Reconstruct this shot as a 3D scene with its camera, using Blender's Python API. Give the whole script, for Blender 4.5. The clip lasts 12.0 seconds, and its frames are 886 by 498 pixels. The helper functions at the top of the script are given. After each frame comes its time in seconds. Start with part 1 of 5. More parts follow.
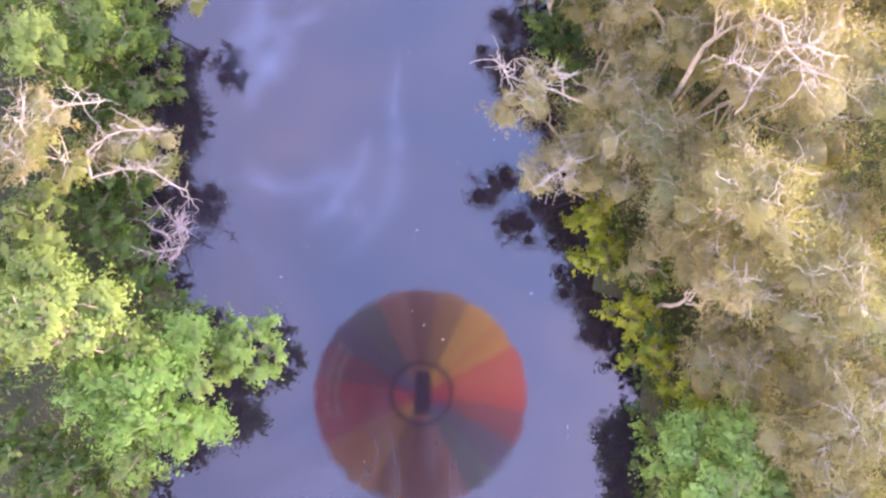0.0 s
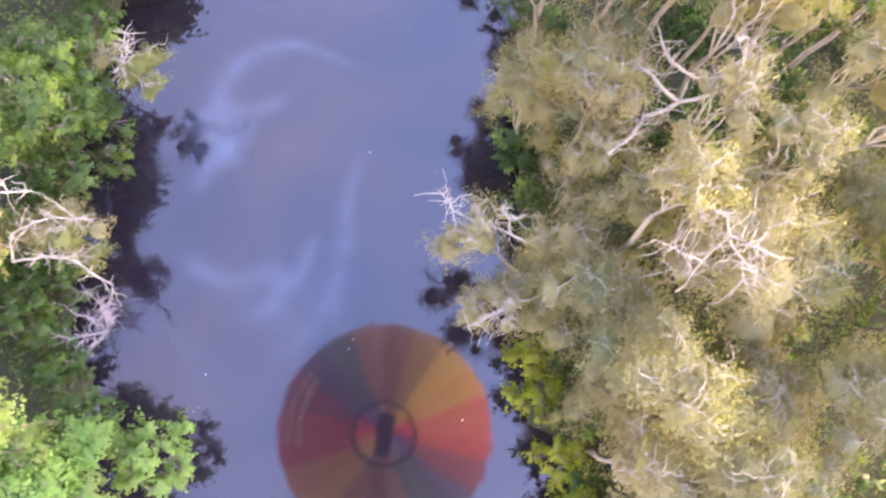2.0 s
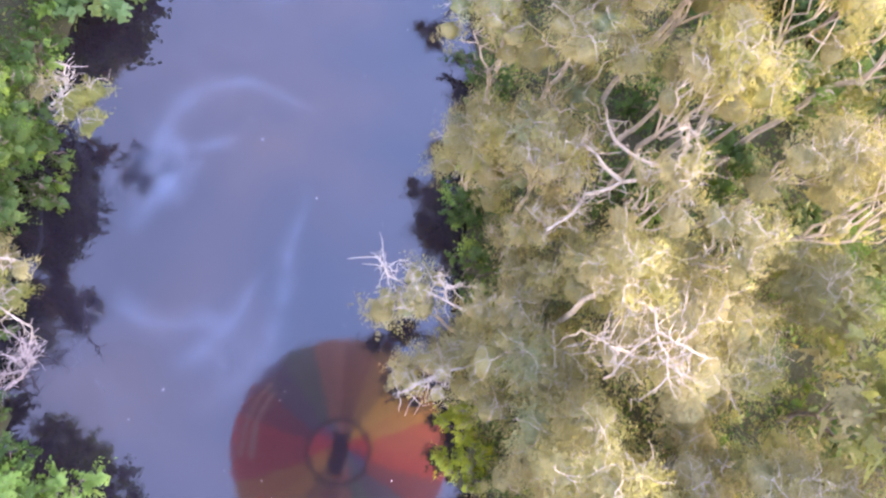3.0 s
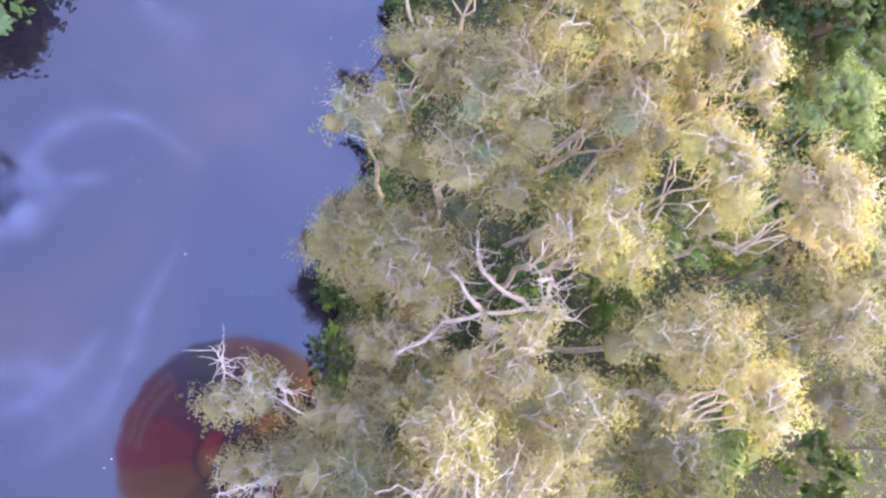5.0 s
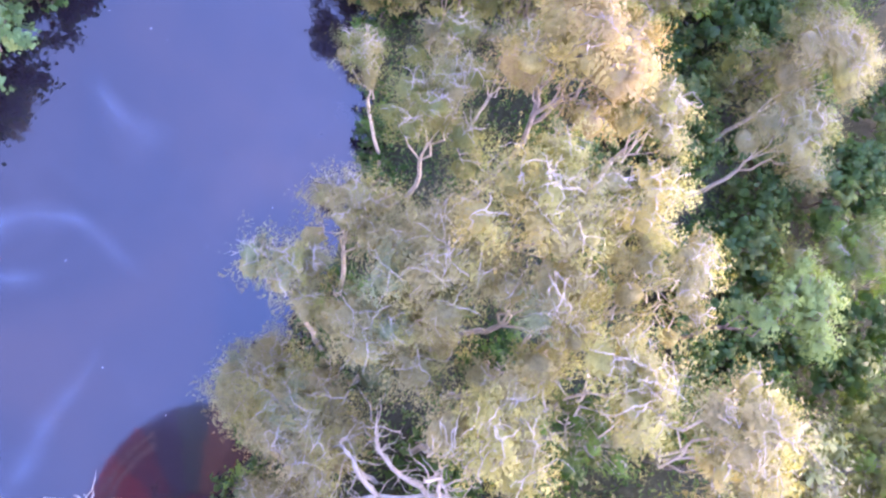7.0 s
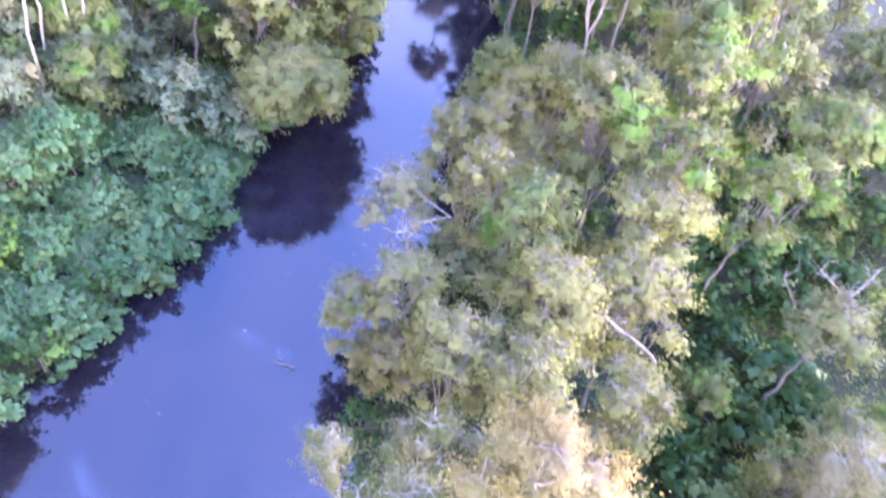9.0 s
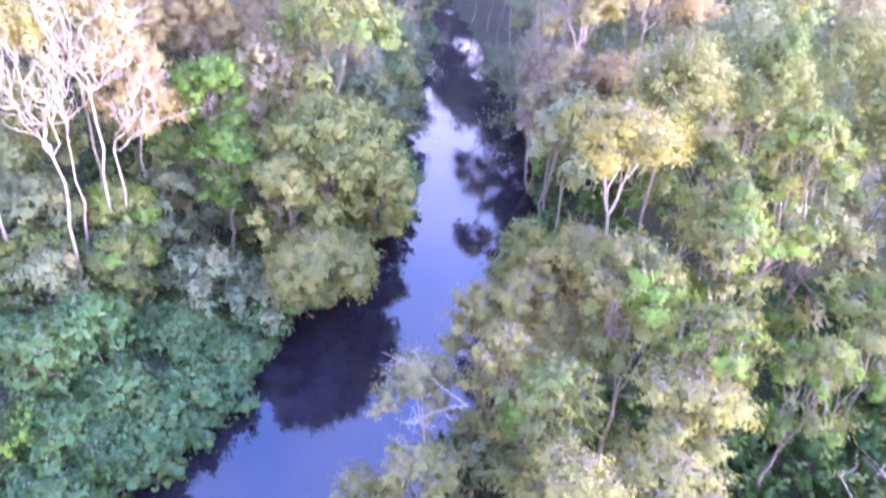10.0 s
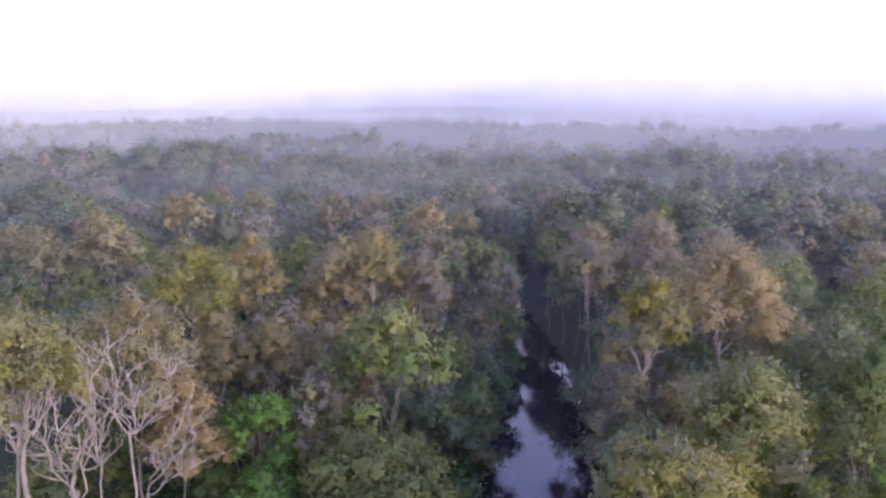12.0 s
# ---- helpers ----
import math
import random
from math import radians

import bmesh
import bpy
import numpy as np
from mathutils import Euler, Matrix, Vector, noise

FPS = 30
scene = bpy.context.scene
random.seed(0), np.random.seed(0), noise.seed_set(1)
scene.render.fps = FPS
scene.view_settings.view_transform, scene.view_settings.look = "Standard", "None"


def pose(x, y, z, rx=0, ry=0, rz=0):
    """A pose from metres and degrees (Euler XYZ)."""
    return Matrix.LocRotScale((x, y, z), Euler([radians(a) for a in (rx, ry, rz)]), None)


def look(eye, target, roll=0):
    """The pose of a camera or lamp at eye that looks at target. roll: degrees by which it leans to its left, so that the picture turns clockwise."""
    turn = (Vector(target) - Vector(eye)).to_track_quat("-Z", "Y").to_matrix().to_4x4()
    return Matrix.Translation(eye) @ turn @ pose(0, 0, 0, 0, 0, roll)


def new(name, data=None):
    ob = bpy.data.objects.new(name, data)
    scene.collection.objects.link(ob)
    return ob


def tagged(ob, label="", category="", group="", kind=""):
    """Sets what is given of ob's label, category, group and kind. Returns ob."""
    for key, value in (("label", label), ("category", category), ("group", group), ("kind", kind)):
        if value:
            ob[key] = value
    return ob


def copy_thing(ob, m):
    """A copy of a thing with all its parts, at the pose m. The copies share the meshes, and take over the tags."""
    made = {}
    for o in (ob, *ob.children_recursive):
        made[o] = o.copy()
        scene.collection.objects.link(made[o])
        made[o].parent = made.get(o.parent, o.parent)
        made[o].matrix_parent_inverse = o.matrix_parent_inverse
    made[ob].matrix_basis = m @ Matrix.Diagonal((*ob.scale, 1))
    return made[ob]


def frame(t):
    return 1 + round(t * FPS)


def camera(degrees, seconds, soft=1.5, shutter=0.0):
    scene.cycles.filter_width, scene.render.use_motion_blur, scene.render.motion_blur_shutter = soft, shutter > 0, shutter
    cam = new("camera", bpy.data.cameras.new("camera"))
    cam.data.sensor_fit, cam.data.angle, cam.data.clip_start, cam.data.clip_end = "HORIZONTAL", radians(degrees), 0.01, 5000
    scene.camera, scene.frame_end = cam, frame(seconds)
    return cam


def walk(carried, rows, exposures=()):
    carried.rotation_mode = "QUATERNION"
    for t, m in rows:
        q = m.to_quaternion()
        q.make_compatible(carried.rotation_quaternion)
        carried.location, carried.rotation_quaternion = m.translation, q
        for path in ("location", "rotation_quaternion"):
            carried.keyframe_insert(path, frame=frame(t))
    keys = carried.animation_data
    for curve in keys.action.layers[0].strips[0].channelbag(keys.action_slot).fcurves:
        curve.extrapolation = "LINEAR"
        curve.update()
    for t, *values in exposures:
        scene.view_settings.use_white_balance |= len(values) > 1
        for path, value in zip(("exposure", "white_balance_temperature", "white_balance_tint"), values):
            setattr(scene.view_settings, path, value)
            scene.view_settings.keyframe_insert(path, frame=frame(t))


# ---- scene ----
cam = camera(62.37, 12.0, soft=2.4, shutter=0.4)
PATH = [
    (0.0, 0.009, 0.000, 31.024, 11.70, -2.21, 8.41),
    (0.5, 0.346, 1.133, 31.027, 11.69, -2.07, 10.18),
    (1.0, 0.675, 2.253, 31.021, 11.86, -2.36, 11.88),
    (1.5, 1.008, 3.387, 30.977, 12.38, -2.15, 13.84),
    (2.0, 1.349, 4.518, 30.968, 12.97, -4.04, 14.83),
    (2.5, 1.727, 5.659, 30.975, 12.88, -6.17, 16.27),
    (3.0, 2.081, 6.839, 31.021, 13.42, -6.77, 17.83),
    (3.2, 2.207, 7.335, 31.031, 13.72, -6.44, 18.62),
    (4.8, 3.200, 10.951, 30.957, 12.38, -12.91, 25.16),
    (5.0, 3.337, 11.388, 31.015, 12.30, -13.09, 25.84),
    (5.5, 3.685, 12.575, 31.004, 12.13, -13.82, 27.52),
    (6.0, 4.069, 13.700, 30.996, 13.34, -13.16, 29.48),
    (6.5, 4.410, 14.828, 30.993, 14.46, -13.90, 31.31),
    (7.0, 4.825, 15.859, 30.997, 16.53, -12.95, 33.17),
    (7.2, 4.987, 16.291, 30.973, 17.17, -12.77, 33.54),
    (8.8, 5.928, 19.985, 30.944, 39.20, -10.43, 37.82),
    (9.0, 6.092, 20.478, 30.946, 41.47, -9.42, 38.76),
    (9.5, 6.594, 21.705, 30.949, 47.49, -7.52, 40.61),
    (10.0, 6.951, 23.003, 30.953, 54.23, -5.58, 42.22),
    (10.5, 7.328, 24.235, 30.993, 60.25, -4.00, 44.53),
    (11.0, 7.634, 25.471, 31.079, 68.99, -2.38, 46.71),
    (11.5, 7.983, 26.764, 31.084, 76.09, 0.87, 49.05),
    (12.0, 8.383, 28.077, 31.050, 78.36, -0.44, 50.57),
]
walk(cam, [(t, pose(*p)) for t, *p in PATH],
     exposures=[(0.0, 3.07, 9900, 26), (3.2, 3.15, 9400, 17), (5.0, 3.0, 7800, 23), (7.2, 3.05, 6450, 31), (8.8, 3.33, 6050, 29), (10.0, 3.27, 6000, 34), (10.5, 3.13, 5950, 33), (11.0, 2.8, 5950, 30), (11.5, 2.1, 6150, 26), (12.0, 1.02, 6300, 23)])

# ---- world and sun ----
SUN_EL, SUN_AZ = 13.0, 66.0  # degrees; azimuth clockwise from +y

sky = bpy.data.worlds.new("dawn_sky")
scene.world = sky
sky.use_nodes = True
nt = sky.node_tree
back = nt.nodes["Background"]
nish = nt.nodes.new("ShaderNodeTexSky")
nish.sky_type = "NISHITA"
nish.sun_disc = False
nish.sun_elevation, nish.sun_rotation = radians(SUN_EL), radians(SUN_AZ)
nish.altitude, nish.air_density, nish.dust_density, nish.ozone_density = 30, 1.0, 1.5, 1.6
# thin high cloud and dawn haze over the clear sky
coord = nt.nodes.new("ShaderNodeTexCoord")
cloud = nt.nodes.new("ShaderNodeTexNoise")
cloud.inputs["Scale"].default_value, cloud.inputs["Detail"].default_value = 2.6, 5
cloud.inputs["Distortion"].default_value = 0.6
nt.links.new(coord.outputs["Generated"], cloud.inputs["Vector"])
ramp = nt.nodes.new("ShaderNodeValToRGB")
ramp.color_ramp.elements[0].position, ramp.color_ramp.elements[1].position = 0.36, 0.86
nt.links.new(cloud.outputs["Fac"], ramp.inputs["Fac"])
sep = nt.nodes.new("ShaderNodeSeparateXYZ")
nt.links.new(coord.outputs["Generated"], sep.inputs[0])
low = nt.nodes.new("ShaderNodeMapRange")
low.inputs["From Min"].default_value, low.inputs["From Max"].default_value = 0.0, 0.78
low.inputs["To Min"].default_value, low.inputs["To Max"].default_value = 1.0, 0.0
nt.links.new(sep.outputs["Z"], low.inputs["Value"])
thin = nt.nodes.new("ShaderNodeMath")
thin.operation = "POWER"
thin.inputs[1].default_value = 2.0
nt.links.new(low.outputs["Result"], thin.inputs[0])
scale = nt.nodes.new("ShaderNodeMix")
scale.data_type, scale.blend_type = "RGBA", "MULTIPLY"
scale.inputs["Factor"].default_value = 1.0
scale.inputs["B"].default_value = (0.15, 0.15, 0.15, 1)
nt.links.new(nish.outputs["Color"], scale.inputs["A"])
veil = nt.nodes.new("ShaderNodeMix")
veil.data_type = "RGBA"
veil.inputs["Factor"].default_value = 0.72
veil.inputs["B"].default_value = (0.24, 0.50, 1.45, 1)
nt.links.new(scale.outputs["Result"], veil.inputs["A"])
mixc = nt.nodes.new("ShaderNodeMix")
mixc.data_type = "RGBA"
mixc.inputs["B"].default_value = (1.5, 1.15, 1.5, 1)
cf = nt.nodes.new("ShaderNodeMath")
cf.operation = "MULTIPLY"
cf.inputs[1].default_value = 0.28
nt.links.new(ramp.outputs["Color"], cf.inputs[0])
nt.links.new(cf.outputs[0], mixc.inputs["Factor"])
nt.links.new(veil.outputs["Result"], mixc.inputs["A"])
mixh = nt.nodes.new("ShaderNodeMix")
mixh.data_type = "RGBA"
mixh.inputs["B"].default_value = (2.3, 2.05, 2.15, 1)
nt.links.new(thin.outputs[0], mixh.inputs["Factor"])
nt.links.new(mixc.outputs["Result"], mixh.inputs["A"])
# brighter on the sun's side
side = nt.nodes.new("ShaderNodeVectorMath")
side.operation = "DOT_PRODUCT"
side.inputs[1].default_value = (math.sin(radians(SUN_AZ)), math.cos(radians(SUN_AZ)), 0)
nt.links.new(coord.outputs["Generated"], side.inputs[0])
glow = nt.nodes.new("ShaderNodeMath")
glow.operation = "MULTIPLY_ADD"
glow.inputs[1].default_value, glow.inputs[2].default_value = 0.6, 1.0
nt.links.new(side.outputs["Value"], glow.inputs[0])
lit = nt.nodes.new("ShaderNodeVectorMath")
lit.operation = "SCALE"
nt.links.new(mixh.outputs["Result"], lit.inputs[0])
nt.links.new(glow.outputs[0], lit.inputs["Scale"])
nt.links.new(lit.outputs["Vector"], back.inputs["Color"])
back.inputs["Strength"].default_value = 1.0

sun = new("sun", bpy.data.lights.new("sun", "SUN"))
sun.data.energy, sun.data.angle, sun.data.color = 1.85, radians(30.0), (1.0, 0.86, 0.63)
az, el = radians(SUN_AZ), radians(SUN_EL)
sun.matrix_world = look((60 * math.sin(az), 60 * math.cos(az), 60 * math.tan(el)), (0, 0, 0))


# ---- materials ----
def node_material(name):
    m = bpy.data.materials.new(name)
    m.use_nodes = True
    return m, m.node_tree, m.node_tree.nodes["Principled BSDF"], m.node_tree.nodes["Material Output"]


def ramp_node(t, stops):
    r = t.nodes.new("ShaderNodeValToRGB")
    while len(r.color_ramp.elements) < len(stops):
        r.color_ramp.elements.new(0.5)
    for e, (p, c) in zip(r.color_ramp.elements, stops):
        e.position, e.color = p, (*c, 1)
    return r


def noise_node(t, scale_, detail=4, rough=0.6, space="Object", dist=0.0):
    c = t.nodes.new("ShaderNodeTexCoord")
    n = t.nodes.new("ShaderNodeTexNoise")
    n.inputs["Scale"].default_value, n.inputs["Detail"].default_value = scale_, detail
    n.inputs["Roughness"].default_value, n.inputs["Distortion"].default_value = rough, dist
    t.links.new(c.outputs[space], n.inputs["Vector"])
    return n


def mix_node(t, kind, fac, a, b):
    m = t.nodes.new("ShaderNodeMix")
    m.data_type, m.blend_type = "RGBA", kind
    for key, v in (("Factor", fac), ("A", a), ("B", b)):
        if isinstance(v, (int, float)):
            m.inputs[key].default_value = v
        elif isinstance(v, tuple):
            m.inputs[key].default_value = (*v, 1)
        else:
            t.links.new(v, m.inputs[key])
    return m.outputs["Result"]


def leaf_material(name, dark, mid, light, gloss=0.45, glow=0.42):
    """Leaves: every leaf its own tone, patches of older and newer growth, light passing through."""
    m, t, p, out = node_material(name)
    geo = t.nodes.new("ShaderNodeNewGeometry")
    r = ramp_node(t, [(0.0, dark), (0.5, mid), (1.0, light)])
    n = noise_node(t, 0.55, 3, 0.6, "Object")
    mapr = t.nodes.new("ShaderNodeMapRange")
    mapr.inputs["From Min"].default_value, mapr.inputs["From Max"].default_value = 0.3, 0.7
    mapr.inputs["To Min"].default_value, mapr.inputs["To Max"].default_value = -0.28, 0.28
    t.links.new(n.outputs["Fac"], mapr.inputs["Value"])
    add = t.nodes.new("ShaderNodeMath")
    tone = t.nodes.new("ShaderNodeMapRange")
    tone.inputs["To Min"].default_value, tone.inputs["To Max"].default_value = 0.40, 0.60
    t.links.new(geo.outputs["Random Per Island"], tone.inputs["Value"])
    t.links.new(tone.outputs["Result"], add.inputs[0])
    t.links.new(mapr.outputs["Result"], add.inputs[1])
    t.links.new(add.outputs[0], r.inputs["Fac"])
    info = t.nodes.new("ShaderNodeObjectInfo")
    hsv = t.nodes.new("ShaderNodeHueSaturation")
    hr = t.nodes.new("ShaderNodeMapRange")
    hr.inputs["To Min"].default_value, hr.inputs["To Max"].default_value = 0.488, 0.512
    vr = t.nodes.new("ShaderNodeMapRange")
    vr.inputs["To Min"].default_value, vr.inputs["To Max"].default_value = 1.10, 0.90
    t.links.new(info.outputs["Random"], hr.inputs["Value"])
    t.links.new(info.outputs["Random"], vr.inputs["Value"])
    t.links.new(hr.outputs["Result"], hsv.inputs["Hue"])
    t.links.new(vr.outputs["Result"], hsv.inputs["Value"])
    # single leaves within a tuft
    grain = noise_node(t, 13.0, 3, 0.7)
    fleck = ramp_node(t, [(0.34, (0.78, 0.78, 0.78)), (0.5, (1, 1, 1)), (0.66, (1.18, 1.18, 1.18))])
    t.links.new(grain.outputs["Fac"], fleck.inputs["Fac"])
    t.links.new(mix_node(t, "MULTIPLY", 1.0, r.outputs["Color"], fleck.outputs["Color"]), hsv.inputs["Color"])
    t.links.new(hsv.outputs["Color"], p.inputs["Base Color"])
    relief = t.nodes.new("ShaderNodeBump")
    relief.inputs["Strength"].default_value, relief.inputs["Distance"].default_value = 0.3, 0.04
    t.links.new(grain.outputs["Fac"], relief.inputs["Height"])
    t.links.new(relief.outputs["Normal"], p.inputs["Normal"])
    p.inputs["Roughness"].default_value = gloss
    p.inputs["Specular IOR Level"].default_value = 0.2
    tr = t.nodes.new("ShaderNodeBsdfTranslucent")
    warm = mix_node(t, "MULTIPLY", 1.0, hsv.outputs["Color"], (1.12, 1.10, 0.72))
    t.links.new(warm, tr.inputs["Color"])
    mx = t.nodes.new("ShaderNodeMixShader")
    mx.inputs[0].default_value = glow
    t.links.new(p.outputs[0], mx.inputs[1])
    t.links.new(tr.outputs[0], mx.inputs[2])
    t.links.new(mx.outputs[0], out.inputs["Surface"])
    return m


def bark_material(name, pale, dark, scale_=3.0, rough=0.85):
    m, t, p, out = node_material(name)
    n = noise_node(t, scale_, 6, 0.7)
    r = ramp_node(t, [(0.32, dark), (0.48, pale), (0.7, tuple(min(1, c * 1.2) for c in pale))])
    t.links.new(n.outputs["Fac"], r.inputs["Fac"])
    t.links.new(r.outputs["Color"], p.inputs["Base Color"])
    p.inputs["Roughness"].default_value = rough
    b = t.nodes.new("ShaderNodeBump")
    b.inputs["Strength"].default_value, b.inputs["Distance"].default_value = 0.5, 0.03
    n2 = noise_node(t, scale_ * 7, 4)
    t.links.new(n2.outputs["Fac"], b.inputs["Height"])
    t.links.new(b.outputs["Normal"], p.inputs["Normal"])
    return m


LEAF = {
    "olive": leaf_material("olive_leaf", (0.172, 0.158, 0.070), (0.258, 0.237, 0.106), (0.345, 0.318, 0.146)),
    "sallow": leaf_material("sallow_leaf", (0.163, 0.16, 0.049), (0.246, 0.239, 0.073), (0.325, 0.316, 0.10)),
    # yellow of sunlit leaves, held in the leaf colour itself
    "sun_yellow": leaf_material("sunlit_yellow_leaf", (0.20, 0.196, 0.064), (0.29, 0.283, 0.09), (0.375, 0.365, 0.12)),
    "green": leaf_material("green_leaf", (0.07, 0.115, 0.035), (0.14, 0.195, 0.055), (0.24, 0.29, 0.09)),
    "moss": leaf_material("moss_green_leaf", (0.12, 0.135, 0.04), (0.187, 0.204, 0.062), (0.265, 0.28, 0.095)),
    "dark": leaf_material("dark_green_leaf", (0.03, 0.072, 0.02), (0.062, 0.124, 0.029), (0.125, 0.20, 0.048), 0.35),
    "hedge": leaf_material("mangrove_leaf", (0.12, 0.17, 0.02), (0.23, 0.29, 0.03), (0.37, 0.41, 0.05), 0.3),
    "lime": leaf_material("lime_leaf", (0.09, 0.18, 0.045), (0.16, 0.295, 0.07), (0.26, 0.415, 0.105), 0.4),
    "mint": leaf_material("mint_leaf", (0.09, 0.15, 0.044), (0.165, 0.245, 0.068), (0.255, 0.34, 0.10), 0.45),
    "bank": leaf_material("bank_leaf", (0.06, 0.12, 0.042), (0.115, 0.205, 0.07), (0.19, 0.29, 0.10), 0.35),
    "bright": leaf_material("bright_green_leaf", (0.085, 0.165, 0.03), (0.15, 0.25, 0.045), (0.23, 0.33, 0.07)),
    "orange": leaf_material("orange_leaf", (0.21, 0.165, 0.072), (0.32, 0.252, 0.108), (0.41, 0.33, 0.148)),
    "tan": leaf_material("tan_leaf", (0.19, 0.165, 0.085), (0.29, 0.248, 0.128), (0.38, 0.325, 0.172)),
    "mauve": leaf_material("mauve_leaf", (0.15, 0.128, 0.09), (0.23, 0.196, 0.14), (0.31, 0.268, 0.194)),
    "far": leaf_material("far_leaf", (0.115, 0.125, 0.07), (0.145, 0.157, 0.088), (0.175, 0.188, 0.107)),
    "gold": leaf_material("golden_leaf", (0.215, 0.185, 0.06), (0.32, 0.272, 0.088), (0.41, 0.355, 0.125)),
    "yellow": leaf_material("yellow_leaf", (0.15, 0.140, 0.036), (0.24, 0.219, 0.052), (0.33, 0.297, 0.07)),
    "rust": leaf_material("rust_leaf", (0.10, 0.055, 0.05), (0.16, 0.085, 0.075), (0.22, 0.13, 0.11)),
    "grey": leaf_material("grey_green_leaf", (0.105, 0.135, 0.065), (0.18, 0.215, 0.105), (0.26, 0.295, 0.15)),
}
PALE = bark_material("pale_paperbark", (0.37, 0.325, 0.245), (0.22, 0.185, 0.14), 4)
GUM = bark_material("white_gum_bark", (0.29, 0.24, 0.19), (0.17, 0.14, 0.11), 2)
BROWN = bark_material("brown_bark", (0.20, 0.155, 0.12), (0.09, 0.07, 0.055), 5)
TAWNY = bark_material("tawny_bark", (0.25, 0.20, 0.15), (0.14, 0.115, 0.085), 4)
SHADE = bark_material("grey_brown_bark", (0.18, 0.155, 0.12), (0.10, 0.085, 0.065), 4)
GREYTWIG = bark_material("dead_grey_wood", (0.36, 0.31, 0.29), (0.23, 0.195, 0.185), 5)


def water_material():
    """Tannin-dark still water with faint drifting films on its surface."""
    m, t, p, out = node_material("river_water")
    p.inputs["Base Color"].default_value = (0.012, 0.009, 0.012, 1)
    p.inputs["Roughness"].default_value = 0.045
    p.inputs["IOR"].default_value = 1.59
    b = t.nodes.new("ShaderNodeBump")
    b.inputs["Strength"].default_value, b.inputs["Distance"].default_value = 0.035, 0.05
    n = noise_node(t, 1.1, 3, 0.5)
    t.links.new(n.outputs["Fac"], b.inputs["Height"])
    t.links.new(b.outputs["Normal"], p.inputs["Normal"])
    film = t.nodes.new("ShaderNodeBsdfPrincipled")
    film.inputs["Base Color"].default_value = (0.34, 0.40, 0.52, 1)
    film.inputs["Roughness"].default_value = 0.6
    w = noise_node(t, 0.11, 4, 0.55, "Object", 2.2)
    band = ramp_node(t, [(0.44, (0, 0, 0)), (0.515, (1, 1, 1)), (0.59, (0, 0, 0))])
    t.links.new(w.outputs["Fac"], band.inputs["Fac"])
    w2 = noise_node(t, 0.06, 3, 0.5)
    gate = ramp_node(t, [(0.42, (0, 0, 0)), (0.62, (1, 1, 1))])
    t.links.new(w2.outputs["Fac"], gate.inputs["Fac"])
    f = mix_node(t, "MULTIPLY", 1.0, band.outputs["Color"], gate.outputs["Color"])
    sc = t.nodes.new("ShaderNodeMath")
    sc.operation = "MULTIPLY"
    sc.inputs[1].default_value = 0.02
    t.links.new(f, sc.inputs[0])
    mx = t.nodes.new("ShaderNodeMixShader")
    t.links.new(sc.outputs[0], mx.inputs[0])
    t.links.new(p.outputs[0], mx.inputs[1])
    t.links.new(film.outputs[0], mx.inputs[2])
    t.links.new(mx.outputs[0], out.inputs["Surface"])
    return m


def ground_material():
    m, t, p, out = node_material("forest_floor")
    n = noise_node(t, 0.35, 6, 0.65)
    r = ramp_node(t, [(0.3, (0.04, 0.046, 0.02)), (0.5, (0.066, 0.074, 0.03)), (0.62, (0.082, 0.08, 0.04)), (0.75, (0.105, 0.088, 0.055))])
    t.links.new(n.outputs["Fac"], r.inputs["Fac"])
    n2 = noise_node(t, 6, 5, 0.7)
    c = mix_node(t, "MULTIPLY", 0.7, r.outputs["Color"], n2.outputs["Fac"])
    t.links.new(c, p.inputs["Base Color"])
    p.inputs["Roughness"].default_value = 0.95
    b = t.nodes.new("ShaderNodeBump")
    b.inputs["Strength"].default_value, b.inputs["Distance"].default_value = 0.8, 0.15
    t.links.new(n2.outputs["Fac"], b.inputs["Height"])
    t.links.new(b.outputs["Normal"], p.inputs["Normal"])
    return m


def plain_material(name, col, rough=0.7, vary=0.12, scale_=2.0, through_=0.0):
    m, t, p, out = node_material(name)
    n = noise_node(t, scale_, 4)
    r = ramp_node(t, [(0.3, tuple(c * (1 - vary) for c in col)), (0.7, tuple(min(1, c * (1 + vary)) for c in col))])
    t.links.new(n.outputs["Fac"], r.inputs["Fac"])
    t.links.new(r.outputs["Color"], p.inputs["Base Color"])
    p.inputs["Roughness"].default_value = rough
    if through_:
        tr = t.nodes.new("ShaderNodeBsdfTranslucent")
        t.links.new(r.outputs["Color"], tr.inputs["Color"])
        mx = t.nodes.new("ShaderNodeMixShader")
        mx.inputs[0].default_value = through_
        t.links.new(p.outputs[0], mx.inputs[1])
        t.links.new(tr.outputs[0], mx.inputs[2])
        t.links.new(mx.outputs[0], out.inputs["Surface"])
    return m


